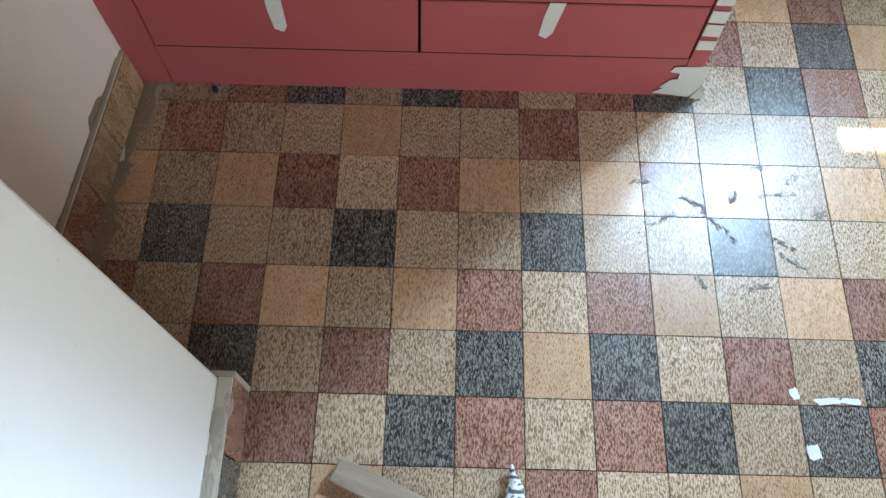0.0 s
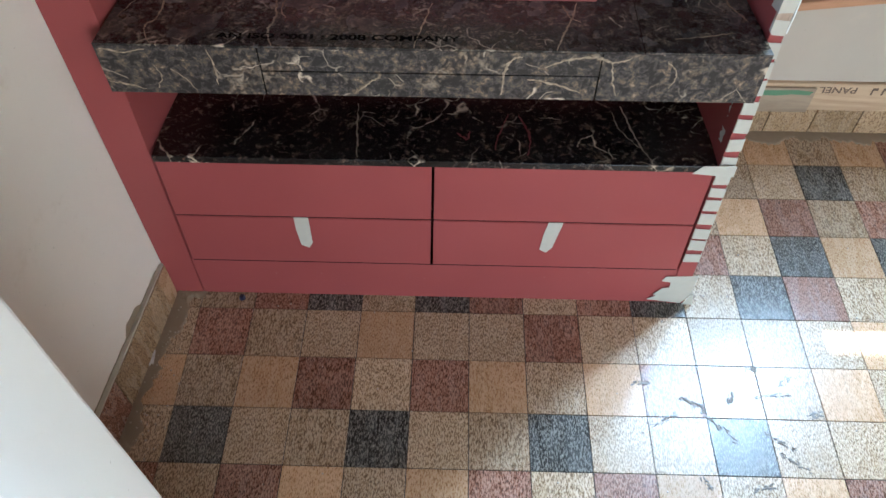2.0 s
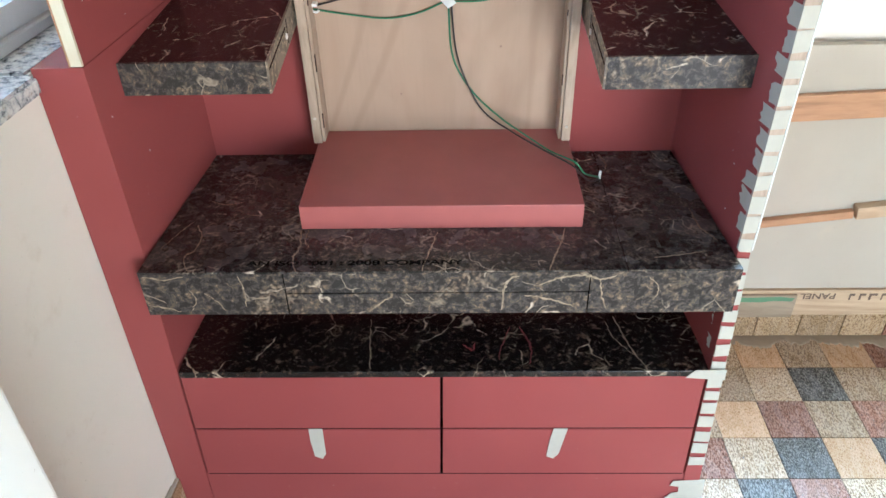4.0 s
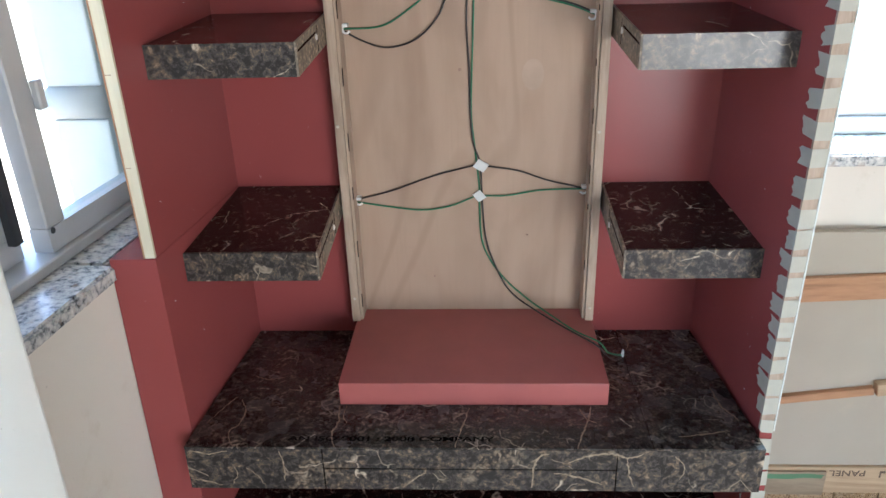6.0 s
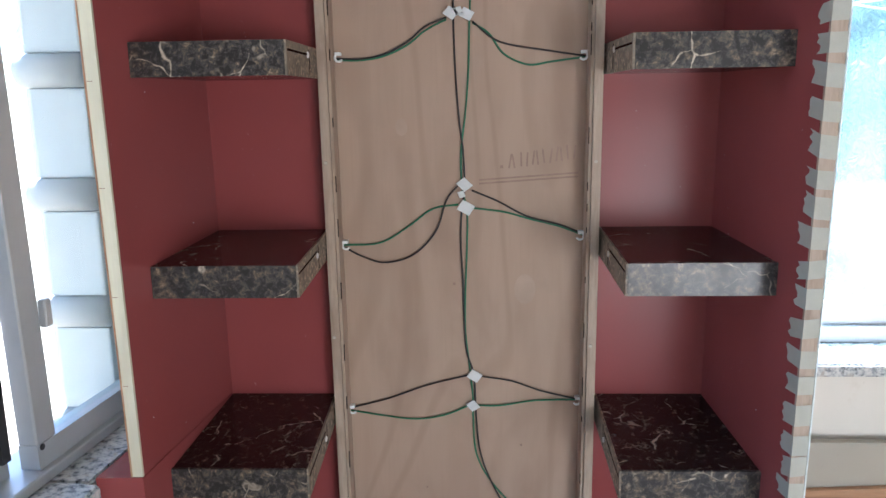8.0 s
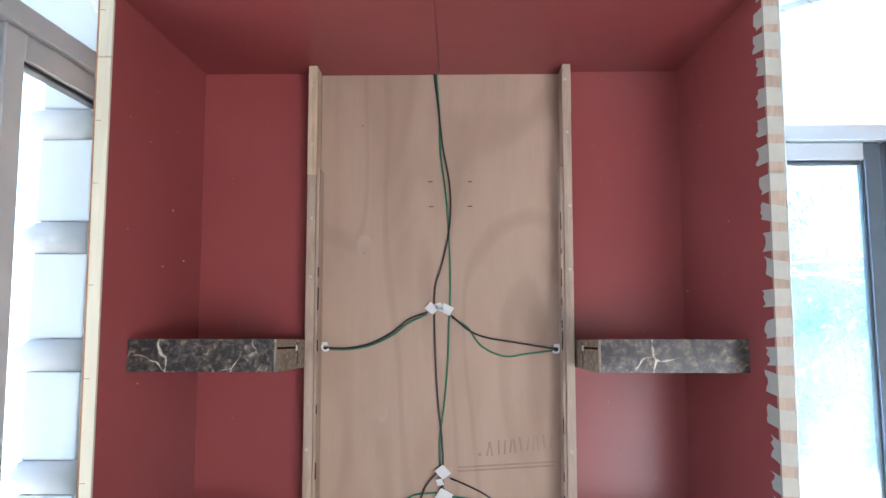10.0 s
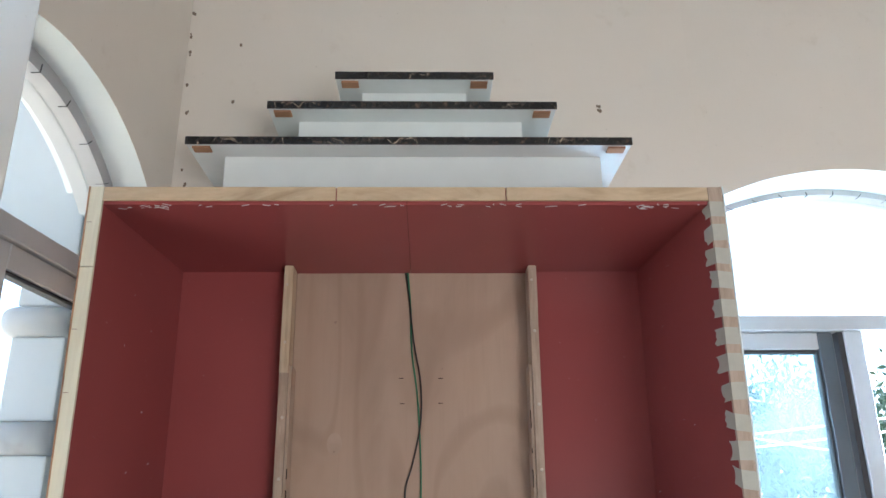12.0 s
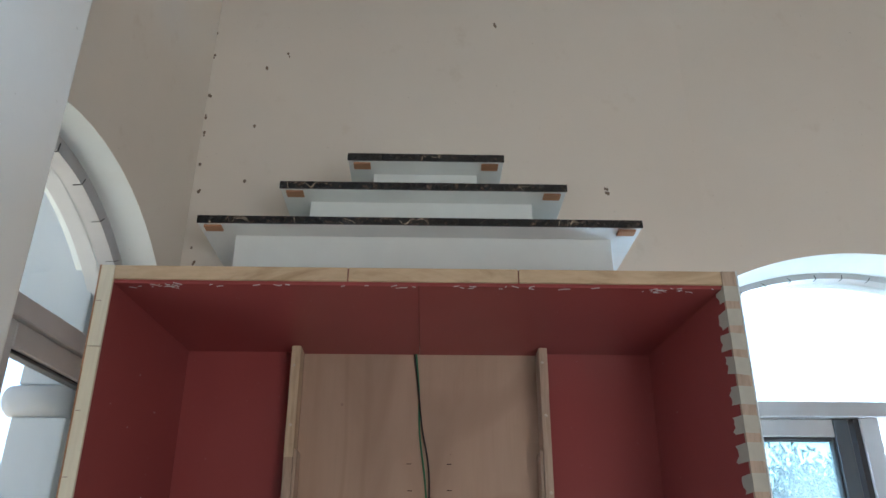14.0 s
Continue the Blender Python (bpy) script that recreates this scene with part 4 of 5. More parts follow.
for x, z, s, turn in ((0.022, 1.505, 0.011, 40), (0.047, 1.503, 0.011, 50), (0.034, 1.508, 0.008, 10), (0.041, 1.237, 0.012, 30), (0.036, 1.221, 0.007, 5), (0.043, 1.199, 0.0135, 48), (0.055, 0.910, 0.012, 45), (0.052, 0.856, 0.011, 25)):
    a = radians(turn - 38)
    pts = [(x + s * 1.15 * math.cos(a + k * math.pi / 2 + 0.15 * (k % 2)), z + s * math.sin(a + k * math.pi / 2)) for k in range(4)]
    part("tape_patch", prism(bmesh.new(), pts, 0.3055, 0.3035), PAPER, WIRES, "white tape square")
tag = crumple(boxes((0.2945, 0.2985, 0.208, 0.212, 0.593, 0.606), r=0.001), 0.0008, 3)
part("tape_end", tag, PAPER, WIRES)

# staple marks
for x, z in ((0.0181, 1.7235), (0.0871, 1.7232), (0.0205, 1.6797), (0.0868, 1.6803)):
    part("staple_mark", boxes((x - 0.004, x + 0.004, 0.3114, 0.3119, z - 0.0006, z + 0.0006)), GAP, CAB)

# stamp on the plywood: unreadable, as bars
stamp = bmesh.new()
for k, (x, lean) in enumerate(((0.112, 0.5), (0.132, -0.1), (0.150, 0.35), (0.169, -0.4), (0.188, 0.3), (0.207, -0.3))):
    z = 1.262 + 0.0026 * k
    for dx, q in ((0.0, lean), (0.009, -lean)):
        prism(stamp, [(x + dx, z), (x + dx + 0.0030, z), (x + dx + 0.0030 + 0.008 * q, z + 0.023), (x + dx + 0.008 * q, z + 0.023)], 0.3118, 0.3114)
box(stamp, 0.099, 0.104, 0.3114, 0.3118, 1.262, 1.267)
for dz in (0.0, 0.006):
    prism(stamp, [(0.065, 1.236 + dz), (0.225, 1.246 + dz), (0.225, 1.249 + dz), (0.065, 1.239 + dz)], 0.3118, 0.3115)
part("stamp", stamp, INK_SOFT, CAB, "faded unreadable stamp bars")
for x, z, r in ((-0.100, 1.824, 0.0028), (-0.094, 1.60, 0.002), (-0.03, 0.70, 0.002), (0.135, 0.78, 0.0022), (0.022, 1.07, 0.003), (0.09, 1.74, 0.0016)):
    k = bmesh.new()
    bmesh.ops.create_cone(k, cap_ends=True, segments=10, radius1=r, radius2=r * 0.7, depth=0.001, matrix=pose(x, 0.3117, z, 90))
    part("knot", k, INK_SOFT, CAB)

for x, z, r in ((-0.094, 1.613, 0.016), (0.14, 1.06, 0.022), (-0.06, 1.33, 0.012)):
    plug = bmesh.new()
    bmesh.ops.create_cone(plug, cap_ends=True, segments=28, radius1=r, radius2=r, depth=0.0006, matrix=pose(x, 0.3118, z, 90) @ Matrix.Diagonal((0.8, 1.15, 1, 1)))
    part("plug", plug, PLUG, CAB, "oval veneer plug")
flecks = bmesh.new()
rnd = random.Random(77)
for _ in range(60):
    x = rnd.choice((rnd.uniform(-0.39, 0.46), rnd.gauss(-0.33, 0.016), rnd.gauss(0.40, 0.025), rnd.uniform(-0.39, 0.46)))
    x = max(-0.385, min(0.462, x))
    y, ln = rnd.uniform(0.001, 0.010) + (0.012 if abs(x - 0.40) < 0.04 or x < -0.3 else 0.0) * rnd.random(), rnd.uniform(0.0015, 0.006)
    turn, z = rnd.uniform(-0.6, 0.6), TOP - 0.0268
    pts = [(x + ln * q * math.cos(turn) + rnd.uniform(-0.0006, 0.0006), y + ln * q * math.sin(turn)) for q in (-1, -0.3, 0.4, 1)]
    rim = [(p[0], p[1] + rnd.uniform(0.0003, 0.0014)) for p in pts[::-1]]
    prism(flecks, pts + rim, z, z + 0.0008, lambda u, w, h: (u, h, w))
for _ in range(34):
    side = rnd.choice("lr")
    y, z = rnd.uniform(0.02, 0.29), rnd.uniform(0.62, 1.9)
    bmesh.ops.create_icosphere(flecks, subdivisions=1, radius=rnd.uniform(0.0005, 0.0012), matrix=pose(inner(side, y, z), y, z))
tagged(part("glue_residue", flecks, PAPER, CAB, "white glue residue"), kind="stuff")

# ==== stepped crown above ====
LEDGE_Y = 0.15
CROWN = thing("stepped_crown", (0.04, 0.25, 1.95), "three stepped white tiers with dark marble edges on the cabinet", "stepped crown")
under = TOP + 0.0005
for x0, x1, z, r0, r1 in ((-0.347, 0.416, 2.109, -0.291, 0.371), (-0.213, 0.290, 2.178, -0.165, 0.234), (-0.098, 0.181, 2.237, -0.054, 0.135)):
    tread = part("tread", boxes((x0 + 0.001, x1 - 0.001, LEDGE_Y + 0.003, 0.43, z - 0.0125, z), r=0.0006), WHITE_BOARD, CROWN, "white laminate tread")
    part("marble_edge", boxes((x0, x1, LEDGE_Y, LEDGE_Y + 0.0028, z - 0.0132, z + 0.0005)), MARBLE, tread, "dark marble edge strip")
    part("riser", boxes((r0, r1, 0.2, 0.43, under, z - 0.013), r=0.0006), WHITE_BOARD, CROWN, "white laminate riser")
    for bx in (x0 + 0.010, x1 - 0.040):
        part("wood_block", boxes((bx, bx + 0.030, LEDGE_Y + 0.008, LEDGE_Y + 0.028, z - 0.0165, z - 0.0128), r=0.0008), BATTEN, tread, "small bare wood block")
    under = z + 0.0002

# holes and scrapes down the corner of the wall
holes = bmesh.new()
rnd = random.Random(9)
for x, z in ((-0.43, 2.725), (-0.427, 2.66), (-0.426, 2.597), (-0.424, 2.49), (-0.424, 2.44), (-0.421, 2.394), (-0.419, 2.323), (-0.414, 2.257), (-0.41, 2.139), (-0.406, 2.105), (-0.327, 2.289), (0.437, 2.327), (0.436, 2.336), (-0.324, 2.421), (0.2, 2.768), (0.203, 2.76), (-0.268, 2.619), (-0.313, 2.576)):
    for _ in range(2):
        r = rnd.uniform(0.0020, 0.0040)
        bmesh.ops.create_icosphere(holes, subdivisions=1, radius=r, matrix=pose(x + rnd.uniform(-0.003, 0.003), back_wall(x), z + rnd.uniform(-0.006, 0.006)) @ Matrix.Diagonal((1, 0.3, 1.4, 1)))
tagged(solid("plaster_chips", holes, HOLE, "small chipped holes in the painted wall", "wall damage", kind="stuff"))

# ==== below the north window ====
panel = solid("leaning_panel", boxes((0.657, 1.75, 0.445, 0.463, 0.166, 0.723), r=0.002), PANEL, "cream board leaning against the wall under the window", "board")
b1 = solid("wooden_batten", boxes((0.657, 1.75, 0.430, 0.4445, -0.026, 0.026), r=0.002), BATTEN, "reddish brown wooden batten on the leaning board", "batten", "wooden battens")
b1.matrix_world = pose(0, 0, 0.575, 0, -2.5, 0)
b2 = solid("wooden_batten", boxes((0.657, 0.874, 0.431, 0.4445, -0.009, 0.009), r=0.002), BATTEN, "thin reddish brown batten, slightly tilted", "batten", "wooden battens")
b2.matrix_world = pose(0, 0, 0.262, 0, -7, 0)
b3 = solid("wooden_batten", boxes((0.876, 1.6, 0.424, 0.4445, -0.014, 0.014), r=0.002), PLANK, "pale timber batten end", "batten", "wooden battens")
b3.matrix_world = pose(0, 0, 0.268, 0, -7, 0)
plank = solid("printed_plank", boxes((0.657, 1.75, 0.438, 0.475, 0.094, 0.165), r=0.003), PLANK, "long timber plank with faded upside-down printing", "plank")
lettering("PANEL", 0.022, 0.078, lambda x, y: (0.894 - x, 0.4374, 0.157 - y), INK_PRINT, plank)
for x, w in ((0.925, 0.012), (0.947, 0.014), (0.968, 0.018), (0.995, 0.012)):
    part("printed_mark", prism(bmesh.new(), [(x, 0.138), (x + 0.3 * w, 0.138), (x + 0.3 * w, 0.150), (x + w, 0.150), (x + w, 0.156), (x, 0.156)], 0.438, 0.4374), INK_PRINT, plank, "faded unreadable print bar")
short = solid("short_plank", boxes((0.657, 0.808, 0.4305, 0.4372, 0.0945, 0.158), r=0.0015), PLANK_GREY, "short weathered plank end with a green paint streak", "plank")
part("paint_streak", prism(bmesh.new(), [(0.66, 0.141), (0.73, 0.139), (0.76, 0.143), (0.798, 0.141), (0.803, 0.150), (0.77, 0.154), (0.70, 0.152), (0.66, 0.155)], 0.4305, 0.4299), GREEN_PAINT, short, "green paint streak")

# ==== things on the floor ====
off = solid("wood_offcut", boxes((-0.075, 0.075, -0.018, 0.018, 0.0, 0.028), r=0.003), PLANK_GREY, "sawn timber offcut lying on the floor", "wood offcut", "wood offcuts")
off.matrix_world = pose(0.005, -0.672, 0.001, 0, 0, -24)
off = solid("wood_offcut", boxes((-0.08, 0.08, -0.022, 0.022, 0.0, 0.022), r=0.003), BATTEN, "sawn timber offcut lying on the floor", "wood offcut", "wood offcuts")
off.matrix_world = pose(-0.02, -0.722, 0.001, 0, 0, -20)
rag = bmesh.new()
bmesh.ops.create_icosphere(rag, subdivisions=3, radius=0.03, matrix=Matrix.Diagonal((0.62, 1.5, 0.5, 1)))
for v in rag.verts:
    v.co.x *= 0.75 - 0.45 * v.co.y / 0.045
    v.co += 0.008 * Vector(noise.noise_vector(v.co * 60))
    v.co.z = max(v.co.z, -0.014)
rag_ob = solid("crumpled_paper", rag, PRINTED, "crumpled white scrap on the tiles", "paper scrap", smooth=True)
rag_ob.matrix_world = pose(0.182, -0.675, 0.0155)
for x, y, w, h, turn, seed in ((0.595, -0.517, 0.014, 0.020, 20, 1), (0.642, -0.527, 0.040, 0.011, 4, 2), (0.677, -0.526, 0.030, 0.009, -3, 3), (0.610, -0.600, 0.020, 0.024, 5, 4), (-0.462, -0.142, 0.012, 0.034, 10, 5)):
    r = random.Random(seed)
    ring = [(0.5 * w * (1 + r.uniform(-0.25, 0.12)) * math.copysign(abs(math.cos(q)) ** 0.5, math.cos(q)), 0.5 * h * (1 + r.uniform(-0.3, 0.12)) * math.copysign(abs(math.sin(q)) ** 0.5, math.sin(q))) for q in (2 * math.pi * k / 18 for k in range(18))]
    scrap = bmesh.new()
    prism(scrap, ring, 0.0, 0.0009, lambda u, y, z: (u, z, y + 0.0006 + 0.0018 * noise.noise((u * 90, z * 90, seed)) ** 2))
    s = solid("paper_scrap", scrap, PAPER, "small torn white scrap lying on the tiles", "paper scrap", "paper scraps")
    s.matrix_world = pose(x, y, 0.001, 0, 0, turn)
cap = bmesh.new()
bmesh.ops.create_cone(cap, cap_ends=True, segments=14, radius1=0.006, radius2=0.0045, depth=0.007, matrix=pose(-0.325, -0.011, 0.004))
solid("plastic_cap", cap, BLUE, "small dark blue plastic cap by the kick board", "cap")
smears = bmesh.new()
rnd = random.Random(12)
for x, y, n, ln, turn in ((0.426, -0.239, 5, 0.05, 25), (0.48, -0.207, 5, 0.05, -30), (0.52, -0.25, 7, 0.07, -48), (0.595, -0.139, 3, 0.015, 0), (0.62, -0.188, 6, 0.06, 8), (0.612, -0.274, 6, 0.05, -35), (0.648, -0.161, 4, 0.03, 40), (0.683, -0.224, 5, 0.03, 15), (0.478, -0.345, 4, 0.025, -60), (0.63, -0.31, 5, 0.05, -30), (0.57, -0.35, 4, 0.03, 10), (0.545, -0.2, 3, 0.02, 70), (0.40, -0.17, 3, 0.03, 0)):
    for k in range(3 * n):
        q = (k / (3 * n - 1) - 0.5) * ln
        px, py = x + q * math.cos(radians(turn)) + rnd.uniform(-0.004, 0.004), y + q * math.sin(radians(turn)) + rnd.uniform(-0.004, 0.004)
        m = pose(px, py, 0.0006, 0, 0, turn + rnd.uniform(-30, 30)) @ Matrix.Diagonal((rnd.uniform(0.8, 2.4), rnd.uniform(0.35, 0.9), 0.12, 1))
        bmesh.ops.create_icosphere(smears, subdivisions=2, radius=rnd.choice((0.0012, 0.0016, 0.0022, 0.0034)), matrix=m)
crumple(smears, 0.0004, 5)
solid("dried_smears", smears, SMEAR, "dried dark glue smears on the tiles", "smear", kind="stuff")
grit = bmesh.new()
for _ in range(260):
    x, y = rnd.uniform(-0.45, 0.95), rnd.uniform(-0.75, 0.3)
    if rnd.random() < 0.4:
        x, y = rnd.gauss(-0.44, 0.02), rnd.uniform(-0.5, 0.0)
    if y > -0.01 and x < 0.52:
        continue
    bmesh.ops.create_icosphere(grit, subdivisions=1, radius=rnd.uniform(0.0008, 0.0022), matrix=pose(x, y, 0.001))
solid("grit", grit, MORTAR, "scattered plaster grit on the floor", "debris", kind="stuff")

# ==== outside ====
solid("ground", boxes((-60, 60, -60, 80, -0.5, -0.4)), SOIL, "bare earth ground outside", "ground", kind="structure")
# unseen canopy, added to trim the sun to a sliver on the floor
roof = solid("window_canopy", boxes((0.3, 2.8, NORTH + 0.201, 1.40, 2.5, 2.58), r=0.005), FACADE, "unseen white canopy added over the window to cut the sun", "canopy", kind="structure")
pier = thing("rusticated_pier", (-0.59, 0.30, -0.4), "white painted pier with round mouldings just outside the window", "pier")
PX0, PX1, PY0, PY1 = -0.640, -0.549, 0.262, 0.328
BANDS = [0.065 + 0.1945 * k for k in range(10)]
for lo, hi in zip([-0.427] + BANDS, BANDS + [1.942]):
    part("block", boxes((PX0, PX1, PY0, PY1, lo + 0.0272, hi - 0.0272), r=0.004), FACADE, pier)
for z in BANDS:
    roll = tube(bmesh.new(), [Vector((PX0 - 0.008, PY0 + 0.012, z)), Vector((PX0 + 0.006, PY0 + 0.008, z)), Vector((PX1, PY0 + 0.008, z))], 0.027, 16)
    box(roll, PX0 + 0.003, PX1, PY0 + 0.010, PY1, z - 0.0268, z + 0.0268)
    part("moulding", roll, BAND, pier, "round white moulding, shading in its grey", True)
part("head_block", boxes((-1.1, PX1, PY0 - 0.004, PY1, 1.9155, 2.75), r=0.004), FACADE, pier, "white plastered band over the pier")
stand = bmesh.new()
tube(stand, smooth_line([(-1.47, 1.7, -0.4), (-1.47, 1.7, 1.2), (-1.47, 1.7, 1.85)]), 0.022, 10)
bmesh.ops.create_uvsphere(stand, u_segments=12, v_segments=8, radius=0.035, matrix=pose(-1.47, 1.7, 1.61))
solid("rain_pipe", stand, BAND, "grey pipe with a bulged joint beside the pier", "pipe")

# trees beyond the north window
rnd = random.Random(21)


def tree(x, y, h, seed, label):
    r = random.Random(seed)
    t = thing("tree", (x, y, -0.4), label, "tree", "trees outside the window")
    trunk = bmesh.new()
    base = Vector((x, y, -0.42))
    spine = smooth_line([base, base + Vector((0.1, 0, h * 0.3)), base + Vector((-0.05, 0.05, h * 0.6)), base + Vector((0.1, 0, h * 0.9))])
    tube(trunk, spine, 0.11, 9, 0.02)
    tips = []
    for k in range(24):
        s = spine[int(len(spine) * r.uniform(0.25, 0.95))]
        way = Vector((r.uniform(-1, 1), r.uniform(-0.7, 0.7), r.uniform(-0.1, 0.6))).normalized()
        ln = r.uniform(0.7, 1.6)
        limb = smooth_line([s, s + way * ln * 0.5 + Vector((0, 0, 0.06)), s + way * ln + Vector((0, 0, -0.05))], 4)
        tube(trunk, limb, 0.028, 6, 0.006)
        tips += limb[2:]
    part("trunk", trunk, BARK, t)
    leaves = bmesh.new()
    for p in tips:
        for _ in range(60):
            q = p + Vector((r.gauss(0, 0.20), r.gauss(0, 0.20), r.gauss(0, 0.16)))
            m = Matrix.Translation(q) @ Euler((r.uniform(0, 6), r.uniform(0, 6), r.uniform(0, 6))).to_matrix().to_4x4()
            a = r.uniform(0.03, 0.06)
            vs = [leaves.verts.new(m @ Vector(c)) for c in ((-a, 0, 0), (0, -a * 0.4, 0.01), (a, 0, 0), (0, a * 0.4, 0.01))]
            leaves.faces.new(vs)
    part("crown", leaves, LEAF, t, "small green leaves")


tree(2.3, 4.4, 2.2, 1, "slender green tree beyond the window")
tree(3.5, 5.4, 2.7, 2, "broad green tree beyond the window")
tree(3.4, 7.2, 3.3, 3, "green tree beyond the window")
shrubs = bmesh.new()
for _ in range(9000):
    x, y = rnd.uniform(0.7, 4.6), rnd.uniform(2.6, 4.2)
    top = 0.75 + 0.55 * noise.noise((1.3 * x, 1.1 * y, 0.0))
    m = Matrix.Translation((x, y, -0.4 + (top + 0.4) * rnd.random() ** 0.6)) @ Euler((rnd.uniform(0, 6), rnd.uniform(0, 6), rnd.uniform(0, 6))).to_matrix().to_4x4()
    a = rnd.uniform(0.03, 0.055)
    shrubs.faces.new([shrubs.verts.new(m @ Vector(c)) for c in ((-a, 0, 0), (0, -a * 0.45, 0.01), (a, 0, 0), (0, a * 0.45, 0.01))])
solid("shrubs", shrubs, LEAF, "low tangled green shrubs below the trees", "shrub", kind="stuff")
cables = bmesh.new()
for z0, z1, y in ((1.75, 2.15, 3.2), (1.68, 2.08, 3.2), (2.3, 1.6, 3.6)):
    tube(cables, smooth_line([(0.4, y, z0), (2.0, y, (z0 + z1) / 2 - 0.05), (4.2, y, z1)]), 0.006, 6)
solid("overhead_cables", cables, PLASTIC, "pale overhead cables outside", "cable")

# ==== skirting and floor pieces ====
SKIRT = thing("skirting", (WEST, 0.0, 0.0), "tile skirting along the walls, edges rough with plaster", "skirting", kind="structure")
cap_bm = bmesh.new()
prism(cap_bm, [(-0.53, 0.088), (-0.003, 0.088), (-0.003, 0.094), (-0.53, 0.094)], -0.007, 0.0, west)
box(cap_bm, -0.2215, -0.2005, SOUTH, -0.5355, 0.0885, 0.093)
box(cap_bm, 0.656, EAST, NORTH - 0.007, NORTH, 0.088, 0.094)
part("plaster_cap", crumple(cap_bm, 0.001, 2), LIP, SKIRT)


def smear(bm, n, at, wide, thick, seed):
    """A ragged film of cement along a wall; at(s, d) maps its length 0..1 and its width in metres to the floor."""
    rows = []
    for k in range(n + 1):
        q = k / n
        w = wide(q) * (0.75 + 0.6 * noise.noise((6.0 * q * n / 60, seed, 0.0)) + 0.45 * noise.noise((31.0 * q * n / 60, seed, 2.0)))
        row = []
        for j in range(7):
            d = w * j / 6
            lump = 0.5 + 0.5 * noise.noise((40 * q * n / 60, d * 90, seed))
            x, y = at(q, d)
            row.append(bm.verts.new((x, y, 0.0004 + thick * lump * (1 - (j / 6) ** 2))))
        x, y = at(q, w + 0.0006)
        row.append(bm.verts.new((x, y, -0.002)))
        rows.append(row)
    for a, b in zip(rows, rows[1:]):
        for j in range(7):
            bm.faces.new((a[j], a[j + 1], b[j + 1], b[j]))
    return bm


bed = bmesh.new()
smear(bed, 90, lambda q, d: west(-0.53 + 0.527 * q, -0.0085 - d, 0)[:2], lambda q: 0.022 + 0.016 * q, 0.0022, 1.7)
smear(bed, 24, lambda q, d: (-0.448 + 0.055 * q, 0.0 - d), lambda q: 0.030 * (1 - 0.5 * q), 0.007, 4.1)
smear(bed, 420, lambda q, d: (0.657 + 1.9 * q, NORTH - 0.0085 - d), lambda q: 0.036, 0.0035, 8.3)
part("mortar_bed", bed, SCREED, SKIRT, "smeared mortar along the wall", True)


def piece_mesh(name, w, d, h, mat):
    return finish(boxes((-w / 2, w / 2, -d / 2, d / 2, -h, 0.0), r=0.0), name, mat)


def place_piece(name, mesh, parent, m):
    ob = new(name, mesh)
    ob.parent = parent
    ob.matrix_parent_inverse = Matrix.Translation(-PLACE[parent.name])
    ob.matrix_basis = m
    return ob


T = 0.1
WORN = m_tile("worn_skirting_tile", ((0.13, 0.08, 0.042), (0.32, 0.215, 0.12), (0.42, 0.30, 0.18)), 0.3)
joints = prism(bmesh.new(), [(-0.53, 0.0), (-0.004, 0.0), (-0.004, 0.0865), (-0.53, 0.0865)], -0.0035, -0.0005, west)
box(joints, 0.657, EAST - 0.01, NORTH - 0.0035, NORTH - 0.0005, 0.0, 0.0865)
part("joint_bed", joints, GROUT, SKIRT, "dark joints between the skirting tiles")
sk = {k: piece_mesh("skirting_tile", T - 0.0026, 0.088, 0.008, WORN if k == "b" else TILE[k]) for k in "bord"}
rnd = random.Random(33)
short_tile = piece_mesh("skirting_tile", 0.0325, 0.088, 0.008, TILE["o"])
place_piece("skirting_tile", short_tile, SKIRT, Matrix.Translation(west(-0.0195, -0.0085, 0.044)) @ pose(0, 0, 0, 90, 0, 90 - math.degrees(SPLAY)))
for k, kind in enumerate("bbrbd"):
    place_piece("skirting_tile", sk[kind], SKIRT, Matrix.Translation(west(-0.0865 - T * k, -0.0085, 0.044)) @ pose(0, 0, 0, 90, 0, 90 - math.degrees(SPLAY)))
for k, kind in enumerate("rdbbrobdrbob"):
    place_piece("skirting_tile", sk[kind], SKIRT, pose(-0.1995, -0.586 - T * k, 0.044, 90, 0, 90))
for k in range(20):
    place_piece("skirting_tile", sk["bbbbrbob"[k % 8]], SKIRT, pose(0.706 + T * k, NORTH - 0.0085, 0.044, 90, 0, 0))
# dirt and bare cement above the skirting
dirt = bmesh.new()
rnd = random.Random(51)
for k in range(60):
    bmesh.ops.create_icosphere(dirt, subdivisions=2, radius=rnd.uniform(0.003, 0.010), matrix=pose(-0.211 + rnd.gauss(0, 0.005), -0.54 - rnd.random() * 0.5, 0.093) @ Matrix.Diagonal((0.8, 2.2, 0.08, 1)))
band = bmesh.new()
us = [-0.52 + 0.5 * k / 60 for k in range(61)]
tops = [0.0935 + 0.002 + 0.034 * max(0.0, noise.noise((11 * u, 3.1, 0.4)) + 0.5 * noise.noise((47 * u, 1.1, 0.4)) - 0.24) + 0.002 * rnd.random() for u in us]
prism(band, [(u, 0.0935) for u in us] + list(zip(us[::-1], tops[::-1])), -0.0006, 0.0, west)
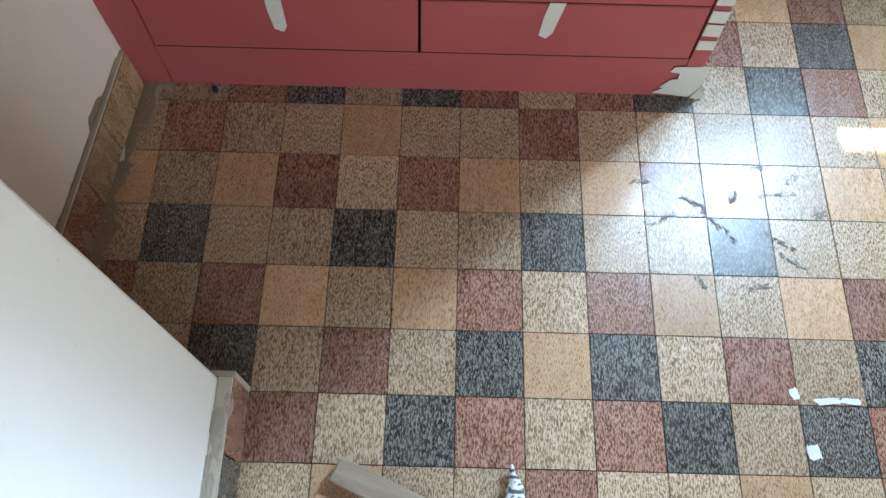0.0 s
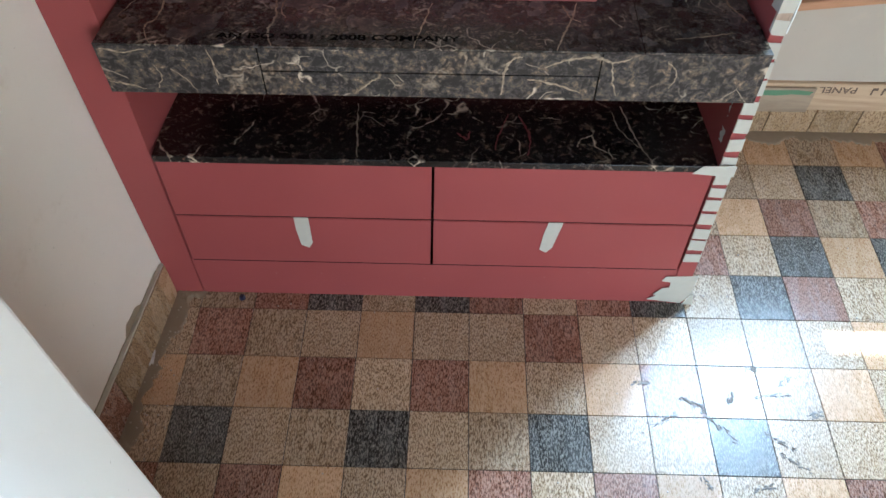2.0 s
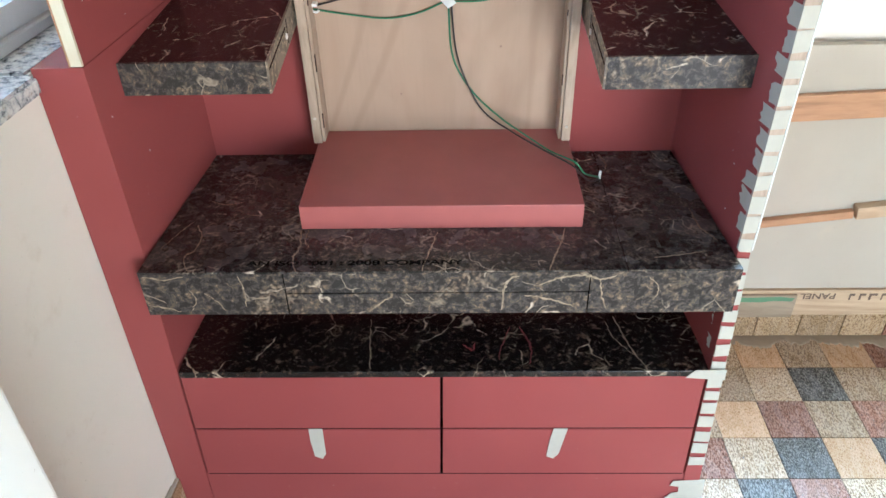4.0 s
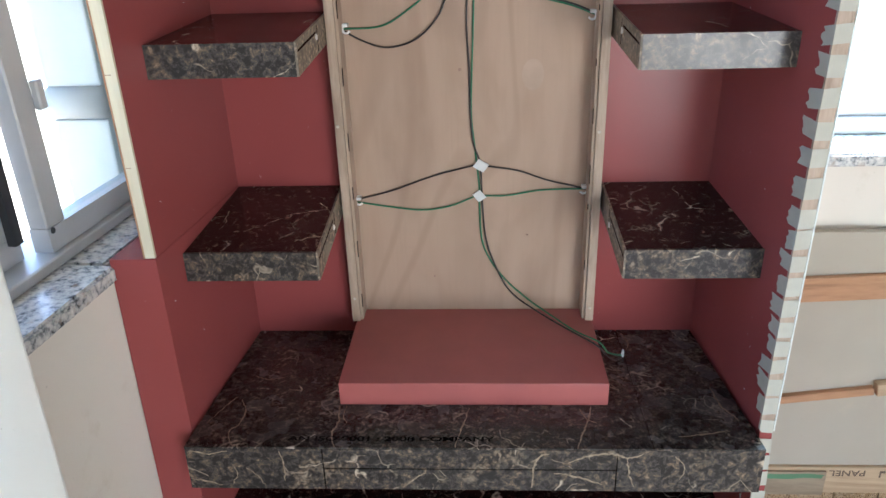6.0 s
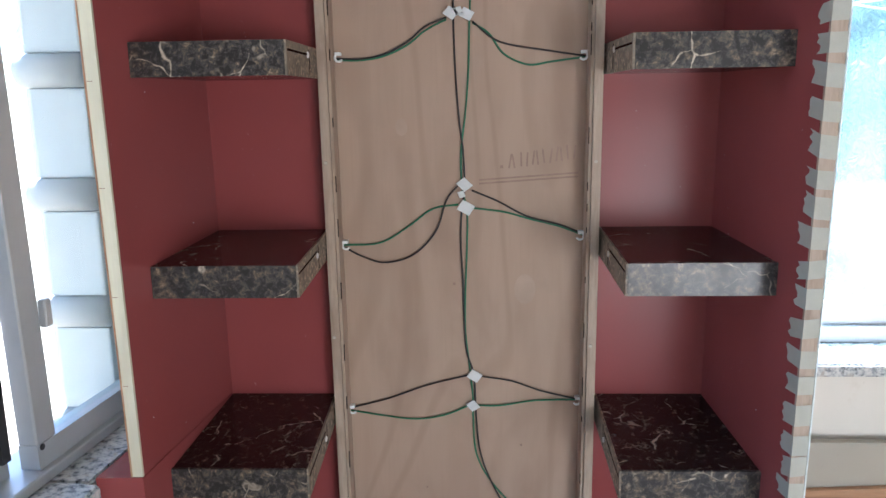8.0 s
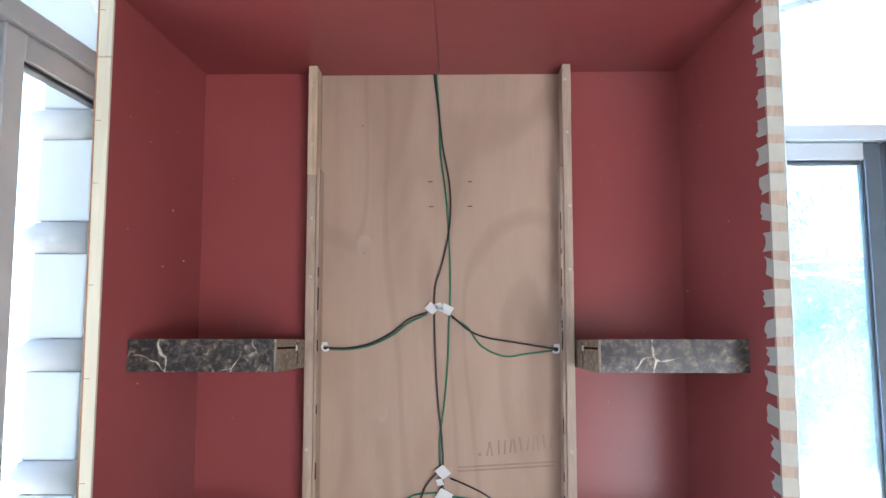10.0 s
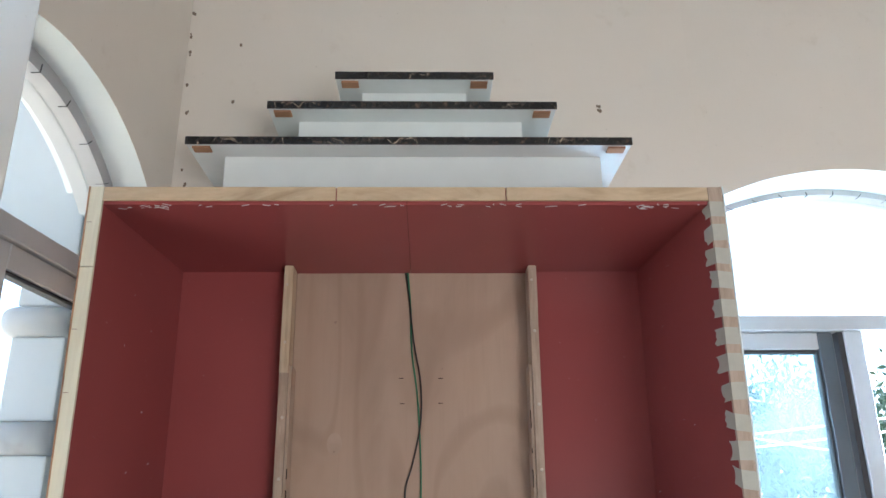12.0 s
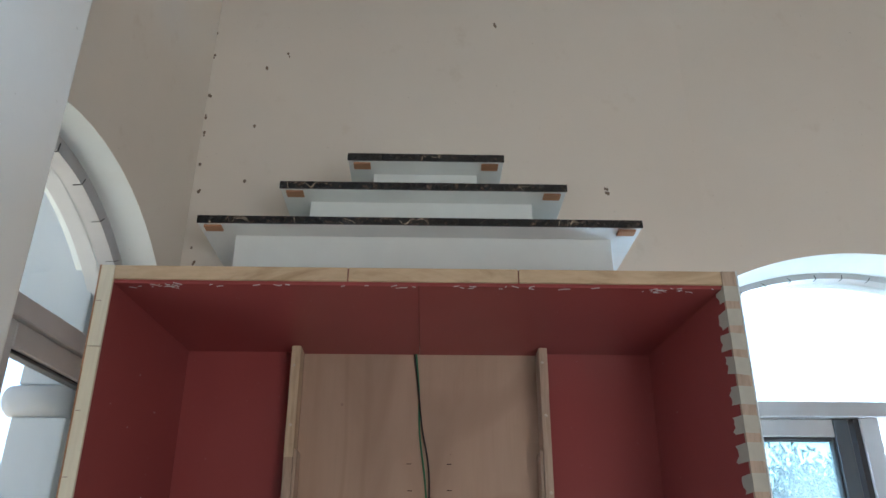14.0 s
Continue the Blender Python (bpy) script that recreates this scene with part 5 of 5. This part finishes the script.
part("stained_edge", band, STAIN, SKIRT, "brown stained plaster edge")
tagged(part("cement_stain", crumple(dirt, 0.0008, 3), MORTAR, SKIRT, "brown cement stains"), kind="stuff")
# end of the pier
part("skirting_return", boxes((-0.49, -0.199, -0.5345, -0.527, 0.0, 0.093)), MORTAR, SKIRT)

FLOOR = thing("floor", (0.0, 0.0, -0.03), "worn terrazzo tiles in buff, ochre, red and dark grey", "floor", kind="structure")
part("grout_bed", boxes((-1.3, EAST, SOUTH - 0.2, NORTH, -0.2, -0.0022)), GROUT, FLOOR)
# the laid pattern, column by column from x = -0.5, row by row from the wall
PATTERN = {
    -4: "bbbbbbbbbbbbobor", -3: "bbobrbbobbobbdbb", -2: "bobrbbobrbborbrb", -1: "rbbdbobbdbrbdodb",
    0: "bbrdbdrbrdbdrbob", 1: "brbbobbrbbbbbobr", 2: "oborbroboRbbobdb".lower(), 3: "bdbbdbbdbbdbbbrb",
    4: "rbroborbrobor" + "dbo", 5: "bbdbrbdodbrbdrbo", 6: "drbrbdrbrdbdrbdb", 7: "bbbbobbrbbobrbbd", 8: "dbrbdrbobdrbobrb",
}
tiles = {k: piece_mesh("floor_tile", T - 0.0016, T - 0.0016, 0.012, TILE[k]) for k in "bord"}
far = {k: bmesh.new() for k in "bord"}
for r in range(-4, 33):
    for c in range(-13, 26):
        x, y = T * c + 0.05, 0.067 - T * r - 0.05
        if y > NORTH + 0.05 or y < SOUTH - 0.2:
            continue
        kind = PATTERN[r][c + 5] if r in PATTERN and -5 <= c < 11 else rnd.choice("bbbbborrdd")
        if r in PATTERN and -5 <= c < 11:
            place_piece("floor_tile", tiles[kind], FLOOR, pose(x, y, rnd.uniform(-0.0005, 0.0003), rnd.uniform(-0.12, 0.12), rnd.uniform(-0.12, 0.12)))
        else:
            box(far[kind], x - 0.0492, x + 0.0492, y - 0.0492, y + 0.0492, -0.012, -0.0002)
for k in "bord":
    tagged(part("far_tiles", far[k], TILE[k], FLOOR), kind="stuff")
